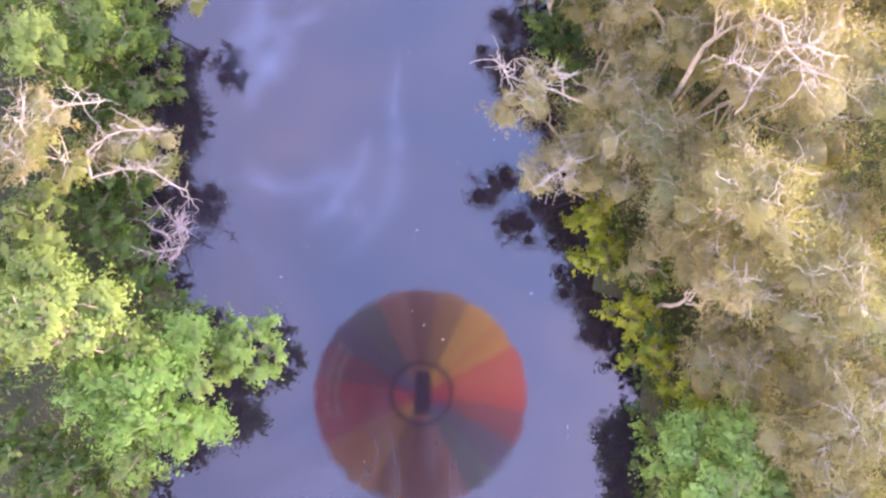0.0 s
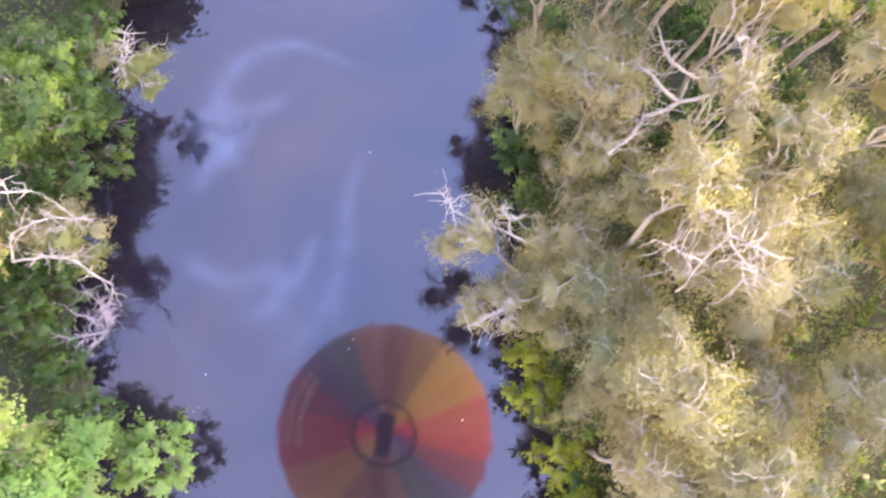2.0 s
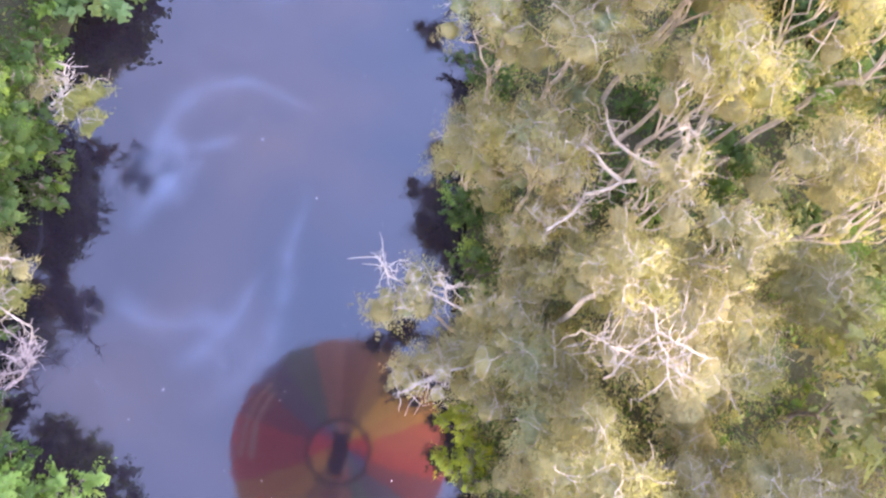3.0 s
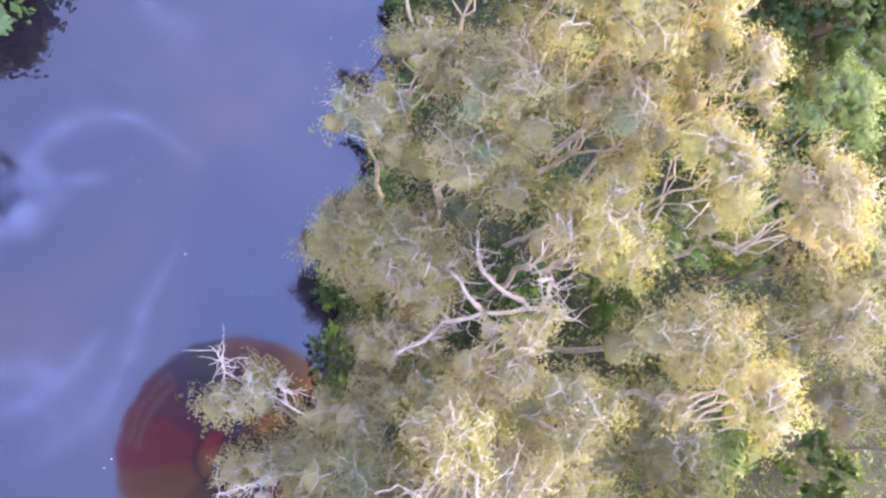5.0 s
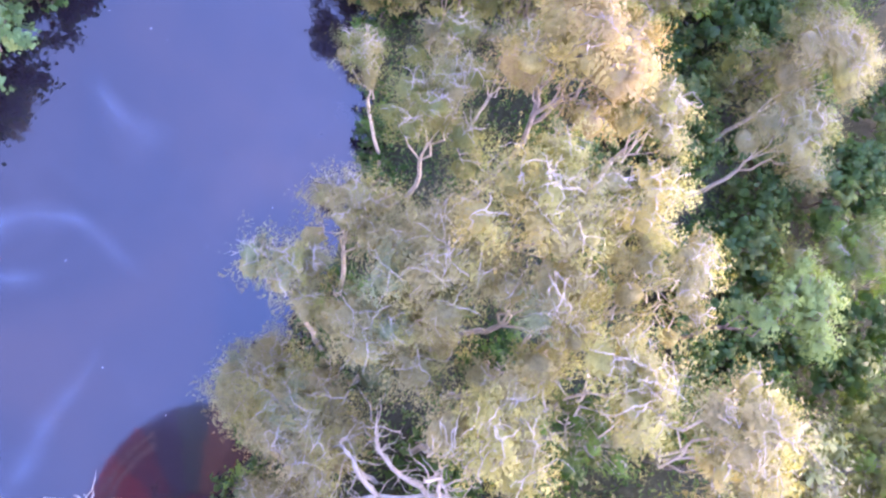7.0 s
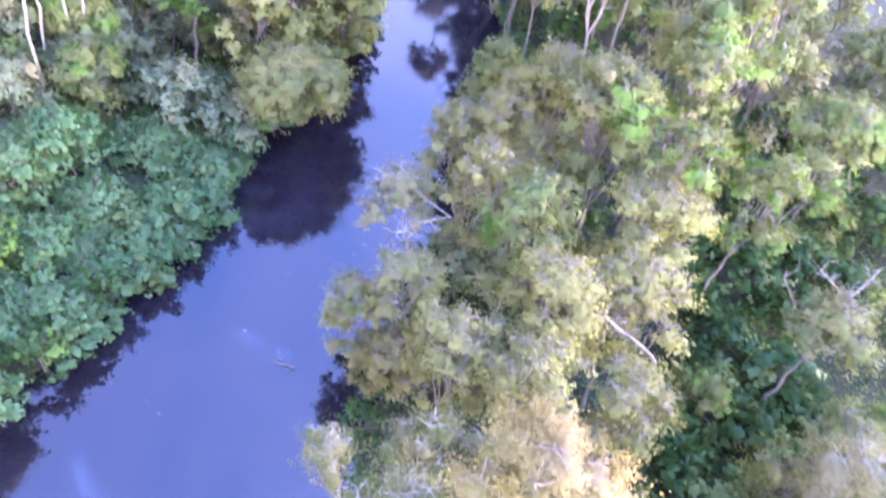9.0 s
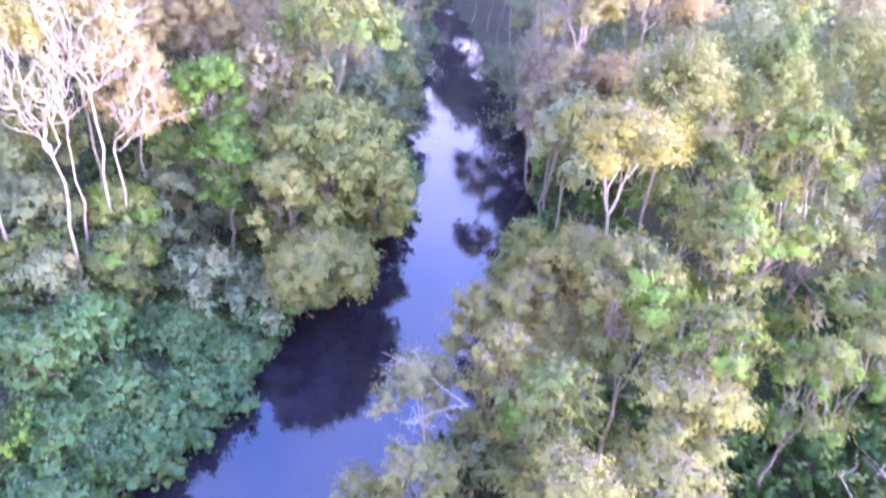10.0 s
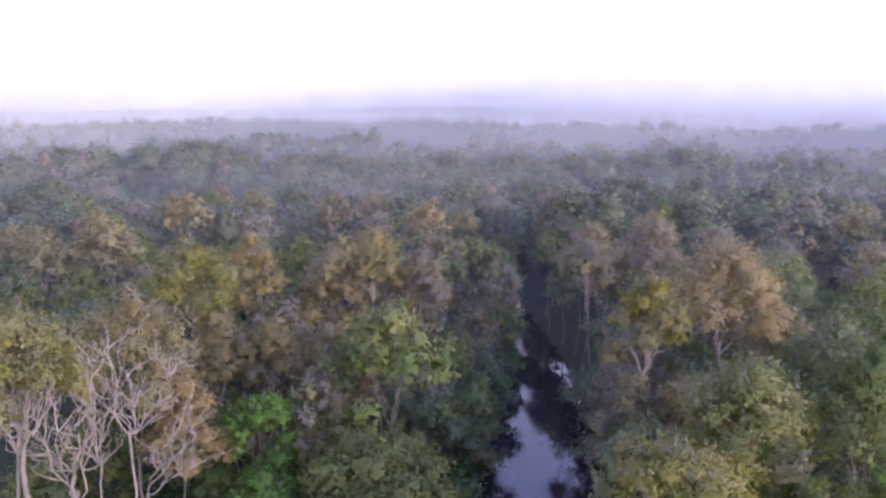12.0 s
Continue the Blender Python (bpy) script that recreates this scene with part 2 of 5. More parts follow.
def haze_sheet_material(name, density, tone):
    """Haze painted on a see-through sheet: lets most light through, thins out upwards and in wisps."""
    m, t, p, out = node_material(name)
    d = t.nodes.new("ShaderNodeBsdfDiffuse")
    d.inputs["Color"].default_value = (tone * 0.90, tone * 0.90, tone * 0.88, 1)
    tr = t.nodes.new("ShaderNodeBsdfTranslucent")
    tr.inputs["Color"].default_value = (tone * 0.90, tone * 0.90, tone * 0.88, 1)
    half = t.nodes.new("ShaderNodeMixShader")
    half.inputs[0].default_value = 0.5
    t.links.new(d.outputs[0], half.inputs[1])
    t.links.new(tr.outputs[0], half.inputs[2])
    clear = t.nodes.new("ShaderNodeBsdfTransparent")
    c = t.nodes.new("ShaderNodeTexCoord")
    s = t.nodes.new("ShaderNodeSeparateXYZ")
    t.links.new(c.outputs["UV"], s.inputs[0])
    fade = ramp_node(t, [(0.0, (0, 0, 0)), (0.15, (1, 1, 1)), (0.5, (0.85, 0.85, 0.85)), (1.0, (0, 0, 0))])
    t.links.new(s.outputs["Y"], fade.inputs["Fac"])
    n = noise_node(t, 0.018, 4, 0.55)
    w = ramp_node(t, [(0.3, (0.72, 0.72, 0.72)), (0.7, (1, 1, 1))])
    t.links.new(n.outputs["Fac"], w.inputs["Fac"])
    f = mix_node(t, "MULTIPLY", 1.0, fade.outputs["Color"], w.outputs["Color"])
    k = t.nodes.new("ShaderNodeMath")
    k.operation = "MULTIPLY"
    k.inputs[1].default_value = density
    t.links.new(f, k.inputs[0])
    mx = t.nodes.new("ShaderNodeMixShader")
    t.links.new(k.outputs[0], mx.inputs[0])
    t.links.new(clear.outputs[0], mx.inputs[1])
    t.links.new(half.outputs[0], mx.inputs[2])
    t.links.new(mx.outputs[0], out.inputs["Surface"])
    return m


# ---- mesh helpers ----
def mesh_from(name, verts, faces3=None, faces4=None, mats=(), index=None, smooth=False, normals=None):
    """A mesh from arrays of vertices, triangles and quads."""
    me = bpy.data.meshes.new(name)
    verts = np.asarray(verts, np.float32)
    f3 = np.zeros((0, 3), np.int32) if faces3 is None else np.asarray(faces3, np.int32)
    f4 = np.zeros((0, 4), np.int32) if faces4 is None else np.asarray(faces4, np.int32)
    loops = np.concatenate([f3.ravel(), f4.ravel()])
    starts = np.concatenate([np.arange(len(f3)) * 3, len(f3) * 3 + np.arange(len(f4)) * 4])
    me.vertices.add(len(verts))
    me.vertices.foreach_set("co", verts.ravel())
    me.loops.add(len(loops))
    me.loops.foreach_set("vertex_index", loops)
    me.polygons.add(len(starts))
    me.polygons.foreach_set("loop_start", starts)
    for m in mats:
        me.materials.append(m)
    if index is not None:
        me.polygons.foreach_set("material_index", np.asarray(index, np.int32))
    if smooth:
        me.polygons.foreach_set("use_smooth", np.ones(len(starts), bool))
    me.update(calc_edges=True)
    if normals is not None:
        # soft shading across a crown's clumps
        me.normals_split_custom_set_from_vertices(np.asarray(normals, np.float32))
    return me


def part(name, bm, material, parent, label=""):
    """Links a bmesh as one mesh object under a thing or under a part."""
    me = bpy.data.meshes.new(name)
    bm.to_mesh(me)
    bm.free()
    me.materials.append(material)
    ob = new(name, me)
    ob.parent = parent
    return tagged(ob, label)


def tube(path, radii, sides=5):
    """A tapered tube along a path: vertices and quads."""
    path = np.asarray(path, float)
    tang = np.gradient(path, axis=0)
    tang /= np.linalg.norm(tang, axis=1)[:, None] + 1e-9
    ref = np.where(np.abs(tang[:, 2:3]) > 0.9, [[1.0, 0, 0]], [[0, 0, 1.0]])
    u = np.cross(tang, ref)
    u /= np.linalg.norm(u, axis=1)[:, None] + 1e-9
    v = np.cross(tang, u)
    a = np.arange(sides) * 2 * np.pi / sides
    ring = np.cos(a)[None, :, None] * u[:, None] + np.sin(a)[None, :, None] * v[:, None]
    verts = (path[:, None] + ring * np.asarray(radii)[:, None, None]).reshape(-1, 3)
    n = len(path)
    i = np.arange(n - 1)[:, None] * sides
    j = np.arange(sides)[None]
    k = (j + 1) % sides
    quads = np.stack([i + j, i + k, i + sides + k, i + sides + j], -1).reshape(-1, 4)
    return verts, quads


def bent(rng, a, b, n=6, wobble=0.12, sag=0.0):
    """A crooked path from a to b."""
    a, b = np.asarray(a, float), np.asarray(b, float)
    s = np.linspace(0, 1, n)[:, None]
    p = a + (b - a) * s
    d = np.linalg.norm(b - a)
    j = np.cumsum(rng.normal(0, 1, (n, 3)), axis=0)
    j -= j[-1:] * s
    p += j * wobble * d / n
    p[:, 2] += (sag * d * (4 * s * (1 - s)))[:, 0]
    p[0], p[-1] = a, b
    return p


class Bunch:
    """Gathers tubes into one mesh."""

    def __init__(self):
        self.v, self.f, self.n = [], [], 0

    def add(self, path, radii, sides=5):
        v, f = tube(path, radii, sides)
        self.v.append(v)
        self.f.append(f + self.n)
        self.n += len(v)

    def mesh(self, name, mat):
        return mesh_from(name, np.concatenate(self.v), None, np.concatenate(self.f), [mat], None, True)


LAST = {}


def leaf_cards(rng, centres, length, width, up=0.6, quad=False, droop=0.0, out=None, grow=None):
    """One small leaf at each centre: a triangle, or a bent blade of four corners; out: the way that the twigs point there."""
    n = len(centres)
    nor = rng.normal(0, 1, (n, 3))
    nor /= np.linalg.norm(nor, axis=1)[:, None]
    if out is None:
        nor[:, 2] = np.abs(nor[:, 2]) + up
    else:
        nor = nor * 0.6 + out * 0.8
        nor[:, 2] += up * 0.5
    nor /= np.linalg.norm(nor, axis=1)[:, None]
    d = rng.normal(0, 1, (n, 3))
    d[:, 2] -= droop
    if grow is not None:
        d = d * 0.5 + grow
    d -= nor * (d * nor).sum(1)[:, None]
    d /= np.linalg.norm(d, axis=1)[:, None] + 1e-9
    s = np.cross(d, nor)
    soft = nor if out is None else nor * 0.1 + out * 0.8 + (0, 0, 0.22)
    soft = soft / (np.linalg.norm(soft, axis=1)[:, None] + 1e-9)
    ln = (length * rng.uniform(0.65, 1.35, n))[:, None]
    wd = (width * rng.uniform(0.7, 1.3, n))[:, None]
    if quad:
        v = np.stack([centres - d * ln * 0.5, centres + s * wd * 0.5 - nor * wd * 0.15,
                      centres + d * ln * 0.5, centres - s * wd * 0.5 - nor * wd * 0.15], 1)
        LAST["normal"] = np.repeat(soft, 4, axis=0)
        return v.reshape(-1, 3), np.arange(4 * n).reshape(-1, 4)
    v = np.stack([centres - d * ln * 0.5 - s * wd * 0.5, centres - d * ln * 0.5 + s * wd * 0.5, centres + d * ln * 0.5], 1)
    LAST["normal"] = np.repeat(soft, 3, axis=0)
    return v.reshape(-1, 3), np.arange(3 * n).reshape(-1, 3)


def lobe_clumps(rng, c, r, clumps, flat=0.8, hollow=0.0):
    """The tufts of one rounded lobe, over its upper shell: their middles and the ways that they face."""
    d = rng.normal(0, 1, (clumps, 3))
    d /= np.linalg.norm(d, axis=1)[:, None]
    d[:, 2] = np.where(d[:, 2] < -0.35, -d[:, 2], d[:, 2])
    if hollow:
        # open middles, where the branches show
        keep = (d[:, 2] < 0.86) | (rng.random(clumps) > hollow)
        d = d[keep]
    return np.asarray(c) + d * (r * rng.uniform(0.55, 1.05, len(d))[:, None]) * (1, 1, flat), d


def lobe_heart(rng, c, r, flat=0.8):
    """The dense inner foliage of a lobe, behind its leaves: a lumpy dome, open below."""
    a = np.arange(7) * 2 * math.pi / 7
    rings = [np.stack([np.cos(e) * np.cos(a + 0.45 * q), np.cos(e) * np.sin(a + 0.45 * q), np.full(7, np.sin(e))], -1) for q, e in enumerate((0.95, 0.35, -0.35))]
    w = np.concatenate([[(0, 0, 1.0)]] + rings)
    v = np.asarray(c) + w * (r * rng.uniform(0.62, 1.1, (22, 1))) * (1, 1, flat)
    k = np.arange(7)
    k2 = (k + 1) % 7
    f = [np.stack([np.zeros(7, int), 1 + k, 1 + k2], -1)]
    for o in (1, 8):
        f += [np.stack([o + k, o + 7 + k, o + k2], -1), np.stack([o + k2, o + 7 + k, o + 7 + k2], -1)]
    nor = w + (0, 0, 0.2)
    return v, np.concatenate(f), nor / np.linalg.norm(nor, axis=1)[:, None]


def tuft_leaves(rng, cc, d, per, spread, weep=0.0):
    """Leaf places round the tufts: where, which tuft, which way they grow and face."""
    k = rng.integers(max(1, int(per * 0.5)), int(per * 1.5) + 1, len(cc))
    own = np.repeat(np.arange(len(cc)), k)
    sp = (spread * rng.uniform(0.6, 1.4, len(cc)))[own]
    off = np.clip(rng.normal(0, 1, (len(own), 3)), -1.4, 1.4) * (1, 1, 0.7)
    # drawn out along their shoots
    off = off * 0.8 + d[own] * (off * d[own]).sum(1)[:, None] * 0.8
    at = cc[own] + off * sp[:, None]
    grow = d[own] * 0.6 + off * 0.35
    if weep:
        at[:, 2] -= np.abs(rng.normal(0, weep, len(own)))
        grow = grow * 0.45 - (0, 0, 0.8)
    face = d[own] + off * 0.22
    return at, own, grow, face / (np.linalg.norm(face, axis=1)[:, None] + 1e-9)


# ---- the river ----
def river(y):
    """The river's middle and half width at y."""
    ys = (-400, -60, -20, -4, 3, 8, 16, 21, 25, 29, 33, 38, 47, 54, 60, 68, 77, 84, 90, 98, 106)
    mid = (60, 10, 2, 0, -0.9, -3.2, -5.8, -5.8, -6.4, -7.5, -10, -11.7, -14.0, -17.3, -21, -27, -34.2, -40.8, -47.6, -57.8, -70)
    half = (12, 10, 9.5, 9.5, 9.9, 9.8, 9.4, 8.6, 8.1, 8, 7, 6.9, 7.0, 6.0, 5.8, 7.0, 6.0, 5.0, 4.4, 3.2, 3)
    return np.interp(y, ys, mid), np.interp(y, ys, half)


def from_bank(x, y):
    """Metres from the water's edge: positive on land, negative in the river."""
    m, h = river(y)
    s = np.where(y > 60, 0.72, 1.0)
    d = (np.abs(x - m) - h) * s
    loop = np.hypot((x + 152) / 16, (y - 76) / 6)
    d = np.minimum(d, (loop - 1) * 5)
    return np.where(y > 106, np.maximum(d, 8.0), d)


def ground_height(x, y):
    d = from_bank(x, y)
    lift = np.clip(d - 0.9, -1.6, 3.0) * 0.3 + 0.1
    bumps = 0.18 * np.sin(x * 0.53 + 1.3 * np.sin(y * 0.21)) * np.cos(y * 0.47) + 0.1 * np.sin(x * 1.7 + y * 1.1)
    return lift + np.where(d > 0.5, bumps, 0.25 * bumps)


def make_ground():
    n = 170
    u = np.linspace(-1, 1, n)
    g = np.where(np.abs(u) < 0.72, 150 * u / 0.72, np.sign(u) * 150 * np.exp(np.clip((np.abs(u) - 0.72) / 0.28, 0, 1) * 3.3))
    gx, gy = np.meshgrid(g - 45, g + 50)
    z = ground_height(gx, gy)
    v = np.stack([gx, gy, z], -1).reshape(-1, 3)
    i = (np.arange(n - 1)[:, None] * n + np.arange(n - 1)[None]).ravel()
    f = np.stack([i, i + 1, i + n + 1, i + n], -1)
    ob = new("ground", mesh_from("ground", v, None, f, [ground_material()], None, True))
    tagged(ob, "dark forest floor of leaf litter, grass and mud", "ground", kind="structure")


def make_water():
    bm = bmesh.new()
    bmesh.ops.create_grid(bm, x_segments=8, y_segments=8, size=420)
    me = bpy.data.meshes.new("water")
    bm.to_mesh(me)
    bm.free()
    me.materials.append(water_material())
    ob = new("water", me)
    tagged(ob, "still dark river water mirroring sky and trees", "water", kind="structure")


make_ground()
make_water()

# ---- trees ----
STYLE = {
    # leaf kinds and shares, bark, leaf length, width, quad, lobes, lobe size, clumps, leaves per clump, bare twigs
    "paper": dict(leaf=(("olive", 0.90), ("sun_yellow", 0.03), ("grey", 0.07)), bark=PALE, ln=0.21, wd=0.042, quad=False, lobes=7, size=0.46, clumps=34, per=33, twigs=11, label="olive paperbark tree with pale crooked limbs", word="paperbark_tree"),
    # the yellow share paints sunlit leaves into the crown
    "sun_yellow": dict(leaf=(("olive", 0.84), ("sun_yellow", 0.16)), bark=PALE, ln=0.21, wd=0.042, quad=False, lobes=8, size=0.44, clumps=34, per=33, twigs=11, label="paperbark tree with painted sunlit yellow leaves and pale limbs", word="paperbark_tree"),
    "sparse": dict(leaf=(("olive", 0.6), ("moss", 0.4)), bark=PALE, ln=0.21, wd=0.042, quad=False, lobes=7, size=0.44, clumps=32, per=38, twigs=12, label="thin paperbark tree with bare white branches", word="paperbark_tree"),
    "tan": dict(leaf=(("olive", 0.6), ("moss", 0.4)), bark=PALE, ln=0.21, wd=0.042, quad=False, lobes=5, size=0.5, clumps=44, per=44, twigs=4, label="leaning paperbark tree reaching out over the river", word="paperbark_tree"),
    "weep": dict(leaf=(("sallow", 0.60), ("sun_yellow", 0.14), ("moss", 0.12), ("olive", 0.14)), bark=PALE, ln=0.21, wd=0.036, quad=False, lobes=13, size=0.34, clumps=36, per=44, twigs=11, label="yellow-olive paperbark tree with drooping sprays", word="paperbark_tree"),
    "moss": dict(leaf=(("moss", 0.6), ("olive", 0.4)), bark=PALE, ln=0.21, wd=0.036, quad=False, lobes=8, size=0.42, clumps=36, per=44, twigs=11, label="olive green paperbark tree with pale limbs showing through", word="paperbark_tree"),
    "green": dict(leaf=(("bright", 0.25), ("green", 0.2), ("moss", 0.55)), bark=PALE, ln=0.21, wd=0.038, quad=False, lobes=13, size=0.34, clumps=36, per=44, twigs=5, label="fresh green paperbark tree with drooping clumps", word="paperbark_tree"),
    "grey": dict(leaf=(("grey", 0.85), ("olive", 0.15)), bark=PALE, ln=0.21, wd=0.042, quad=False, lobes=7, size=0.45, clumps=30, per=36, twigs=8, label="grey-green paperbark tree with fine branches", word="paperbark_tree"),
    "golden": dict(leaf=(("gold", 0.4), ("orange", 0.6)), bark=GUM, ln=0.22, wd=0.055, quad=False, lobes=9, size=0.44, clumps=27, per=32, twigs=6, label="tall gum tree with a golden crown", word="gum_tree"),
    "fan_tan": dict(leaf=(("tan", 0.7), ("orange", 0.3)), bark=GUM, ln=0.2, wd=0.05, quad=False, lobes=10, size=0.4, clumps=40, per=34, twigs=6, fan=True, label="tall gum tree with tan plumes over white forked limbs", word="gum_tree"),
    "fan_orange": dict(leaf=(("orange", 0.8), ("tan", 0.2)), bark=GUM, ln=0.2, wd=0.05, quad=False, lobes=10, size=0.4, clumps=40, per=34, twigs=6, fan=True, label="tall gum tree with rusty orange plumes and a white fork", word="gum_tree"),
    "fan_yellow": dict(leaf=(("yellow", 0.6), ("olive", 0.4)), bark=GUM, ln=0.2, wd=0.05, quad=False, lobes=10, size=0.4, clumps=40, per=34, twigs=5, fan=True, label="gum tree with a yellow-green domed crown", word="gum_tree"),
    "fan_olive": dict(leaf=(("olive", 0.6), ("moss", 0.4)), bark=GUM, ln=0.2, wd=0.05, quad=False, lobes=10, size=0.4, clumps=40, per=34, twigs=5, fan=True, label="olive gum tree with soft domed plumes", word="gum_tree"),
    "fan_mauve": dict(leaf=(("mauve", 0.6), ("tan", 0.4)), bark=GUM, ln=0.2, wd=0.05, quad=False, lobes=10, size=0.4, clumps=36, per=32, twigs=8, fan=True, label="dull mauve-brown gum tree with bare white limbs", word="gum_tree"),
    "fan_green": dict(leaf=(("moss", 0.7), ("green", 0.3)), bark=SHADE, ln=0.2, wd=0.05, quad=False, lobes=10, size=0.4, clumps=40, per=34, twigs=4, fan=True, label="domed green broad-leaved tree with drooping plumes", word="broadleaf_tree"),
    "fan_grey": dict(leaf=(("grey", 0.75), ("moss", 0.25)), bark=SHADE, ln=0.2, wd=0.05, quad=False, lobes=10, size=0.4, clumps=40, per=34, twigs=5, fan=True, label="domed grey-green swamp tree with drooping plumes", word="swamp_tree"),
    # golden and yellow shares paint low sunlight onto the tips
    "sunny": dict(leaf=(("olive", 0.62), ("gold", 0.24), ("sun_yellow", 0.14)), bark=PALE, ln=0.21, wd=0.042, quad=False, lobes=8, size=0.44, clumps=34, per=33, twigs=11, label="paperbark tree with golden yellow tips painted as sunlit", word="paperbark_tree"),
    "ytree": dict(leaf=(("yellow", 0.8), ("olive", 0.2)), bark=GUM, ln=0.2, wd=0.045, quad=False, lobes=8, size=0.42, clumps=40, per=40, twigs=5, label="gum tree with a flat yellow crown and white forked limbs", word="gum_tree"),
    "lime": dict(leaf=(("lime", 0.92), ("mint", 0.08)), bark=BROWN, ln=0.16, wd=0.1, quad=True, lobes=11, size=0.36, clumps=34, per=25, twigs=3, label="broad-leaved tree with lime green foliage over the water", word="broadleaf_tree"),
    "lime2": dict(leaf=(("bright", 1.0),), bark=BROWN, ln=0.17, wd=0.1, quad=True, lobes=9, size=0.42, clumps=30, per=26, twigs=2, label="bright green broad-leaved tree among darker trees", word="broadleaf_tree"),
    "mint": dict(leaf=(("mint", 1.0),), bark=BROWN, ln=0.16, wd=0.1, quad=True, lobes=9, size=0.42, clumps=36, per=28, twigs=3, label="dense mint green broad-leaved tree", word="broadleaf_tree"),
    "bush": dict(leaf=(("sallow", 0.3), ("moss", 0.7)), bark=BROWN, ln=0.22, wd=0.06, quad=False, lobes=16, size=0.33, clumps=36, per=34, twigs=4, label="large rounded green tree hanging over the river bank", word="broadleaf_tree"),
    "mangrove": dict(leaf=(("dark", 0.88), ("bright", 0.12)), bark=BROWN, ln=0.15, wd=0.085, quad=True, lobes=9, size=0.42, clumps=28, per=28, twigs=4, label="dark green mangrove bush at the water's edge", word="mangrove_bush"),
    "hedge": dict(leaf=(("hedge", 1.0),), bark=BROWN, ln=0.15, wd=0.085, quad=True, lobes=8, size=0.42, clumps=24, per=28, twigs=4, label="glossy yellow-green mangrove bush on the river bank", word="mangrove_bush"),
    "bank": dict(leaf=(("bank", 0.9), ("green", 0.1)), bark=BROWN, ln=0.21, wd=0.13, quad=True, lobes=12, size=0.4, clumps=32, per=15, twigs=2, label="lush blue-green broad-leaved shrub along the bank", word="bank_shrub"),
    "rust": dict(leaf=(("rust", 1.0),), bark=BROWN, ln=0.24, wd=0.08, quad=False, lobes=7, size=0.4, clumps=24, per=20, twigs=6, label="withered rust-brown shrub under the gum trees", word="withered_shrub"),
    "under": dict(leaf=(("dark", 0.8), ("green", 0.2)), bark=BROWN, ln=0.26, wd=0.14, quad=True, lobes=10, size=0.36, clumps=24, per=14, twigs=2, label="low green understorey tree in shade", word="understorey_tree"),
}
TREES = []


def tree(style, x, y, top, r, lean=None, coarse=1.0, depth=None, limbs_at=(), stout=0.045, group=""):
    """One tree: crown middle at x, y, its top and radius; lean: where the trunk's foot lies from under the crown's middle; depth: the crown's height."""
    k = STYLE[style]
    quad = k["quad"] and coarse < 2.5
    bark = SHADE if k["bark"] is PALE and coarse > 1.1 and style in ("moss", "green", "grey") else TAWNY if style == "weep" else k["bark"]
    rng = np.random.default_rng(int(abs(x * 131 + y * 977 + top * 37) * 10) % 2**31)
    if lean is None:
        # a foot on dry land
        m, h = river(y)
        d = float(from_bank(np.array(x), np.array(y)))
        push = max(0.0, 0.7 - d) * (1 if x > m else -1)
        lean = (push + rng.uniform(-0.4, 0.4), rng.uniform(-0.5, 0.5))
    fx, fy = x + lean[0], y + lean[1]
    gz = max(float(ground_height(np.array(fx), np.array(fy))), -0.4)
    root = new(k["word"])
    root.location = (fx, fy, gz)
    base = np.array([fx, fy, gz])
    h = top - gz
    depth = depth or min(h * 0.62, r * 2.6)
    spots = []
    n = max(4, int(round(k["lobes"] * min(1.5, max(0.7, r / 1.8)))))
    for i in range(n):
        a = i * 2.39996 + rng.uniform(-0.4, 0.4)
        q = math.sqrt((i + 0.35) / n)
        s = r * k["size"] * rng.uniform(0.75, 1.2)
        d = max(0.0, r * q * rng.uniform(0.85, 1.12) - s * 0.4)
        if "fan" in k:
            # upright plumes gathered into one dome
            d = r * 0.82 * q
            spots.append((np.array([x + d * math.cos(a), y + d * math.sin(a), top - s * 1.15 - q ** 1.8 * max(0.3, depth - 2.3 * s) * rng.uniform(0.65, 1.1)]), s, 1.0))
            continue
        z = top - s * (0.45 if style == "ytree" else 0.8) - (q ** 2.5) * r * (0.3 if style == "ytree" else 0.7) * rng.uniform(0.4, 1.3)
        spots.append((np.array([x + d * math.cos(a), y + d * math.sin(a), max(z, gz + s * 0.45)]), s, 1.0))
    # lower skirts of the crown
    skirt = int(round(n * 0.8 * max(0.0, depth - r) / max(r, 0.5))) if k["twigs"] < 12 and "fan" not in k else 0
    for i in range(min(skirt, 3 if coarse == 1 else 5 if coarse > 1.9 else 10)):
        a = i * 2.39996 + 1.1 + rng.uniform(-0.5, 0.5)
        s = r * k["size"] * rng.uniform(0.85, 1.3)
        d = r * rng.uniform(0.35, 0.95)
        z = top - r * 0.9 - rng.uniform(0.1, 1.0) * (depth - r)
        spots.append((np.array([x + d * math.cos(a), y + d * math.sin(a), max(z, gz + s * 0.45)]), s, 1.5))
    low_z = min(c[2] - s for c, s, e in spots)
    fork = np.array([x * 0.7 + fx * 0.3, y * 0.7 + fy * 0.3, max(gz + 0.25 * h, gz + (low_z - gz) * 0.8, gz + 0.3)])
    fork[2] = min(fork[2], top - r * 0.9) if top - r * 0.9 > gz + 0.3 else gz + 0.3
    if "fan" in k:
        fork = np.array([x * 0.9 + fx * 0.1, y * 0.9 + fy * 0.1, max(gz + 0.4, top - depth * 1.02)])
    tr = (0.028 + 0.0058 * h) * (0.62 if "fan" in k else 0.66 if style == "ytree" else 1.0)
    trunk = Bunch()
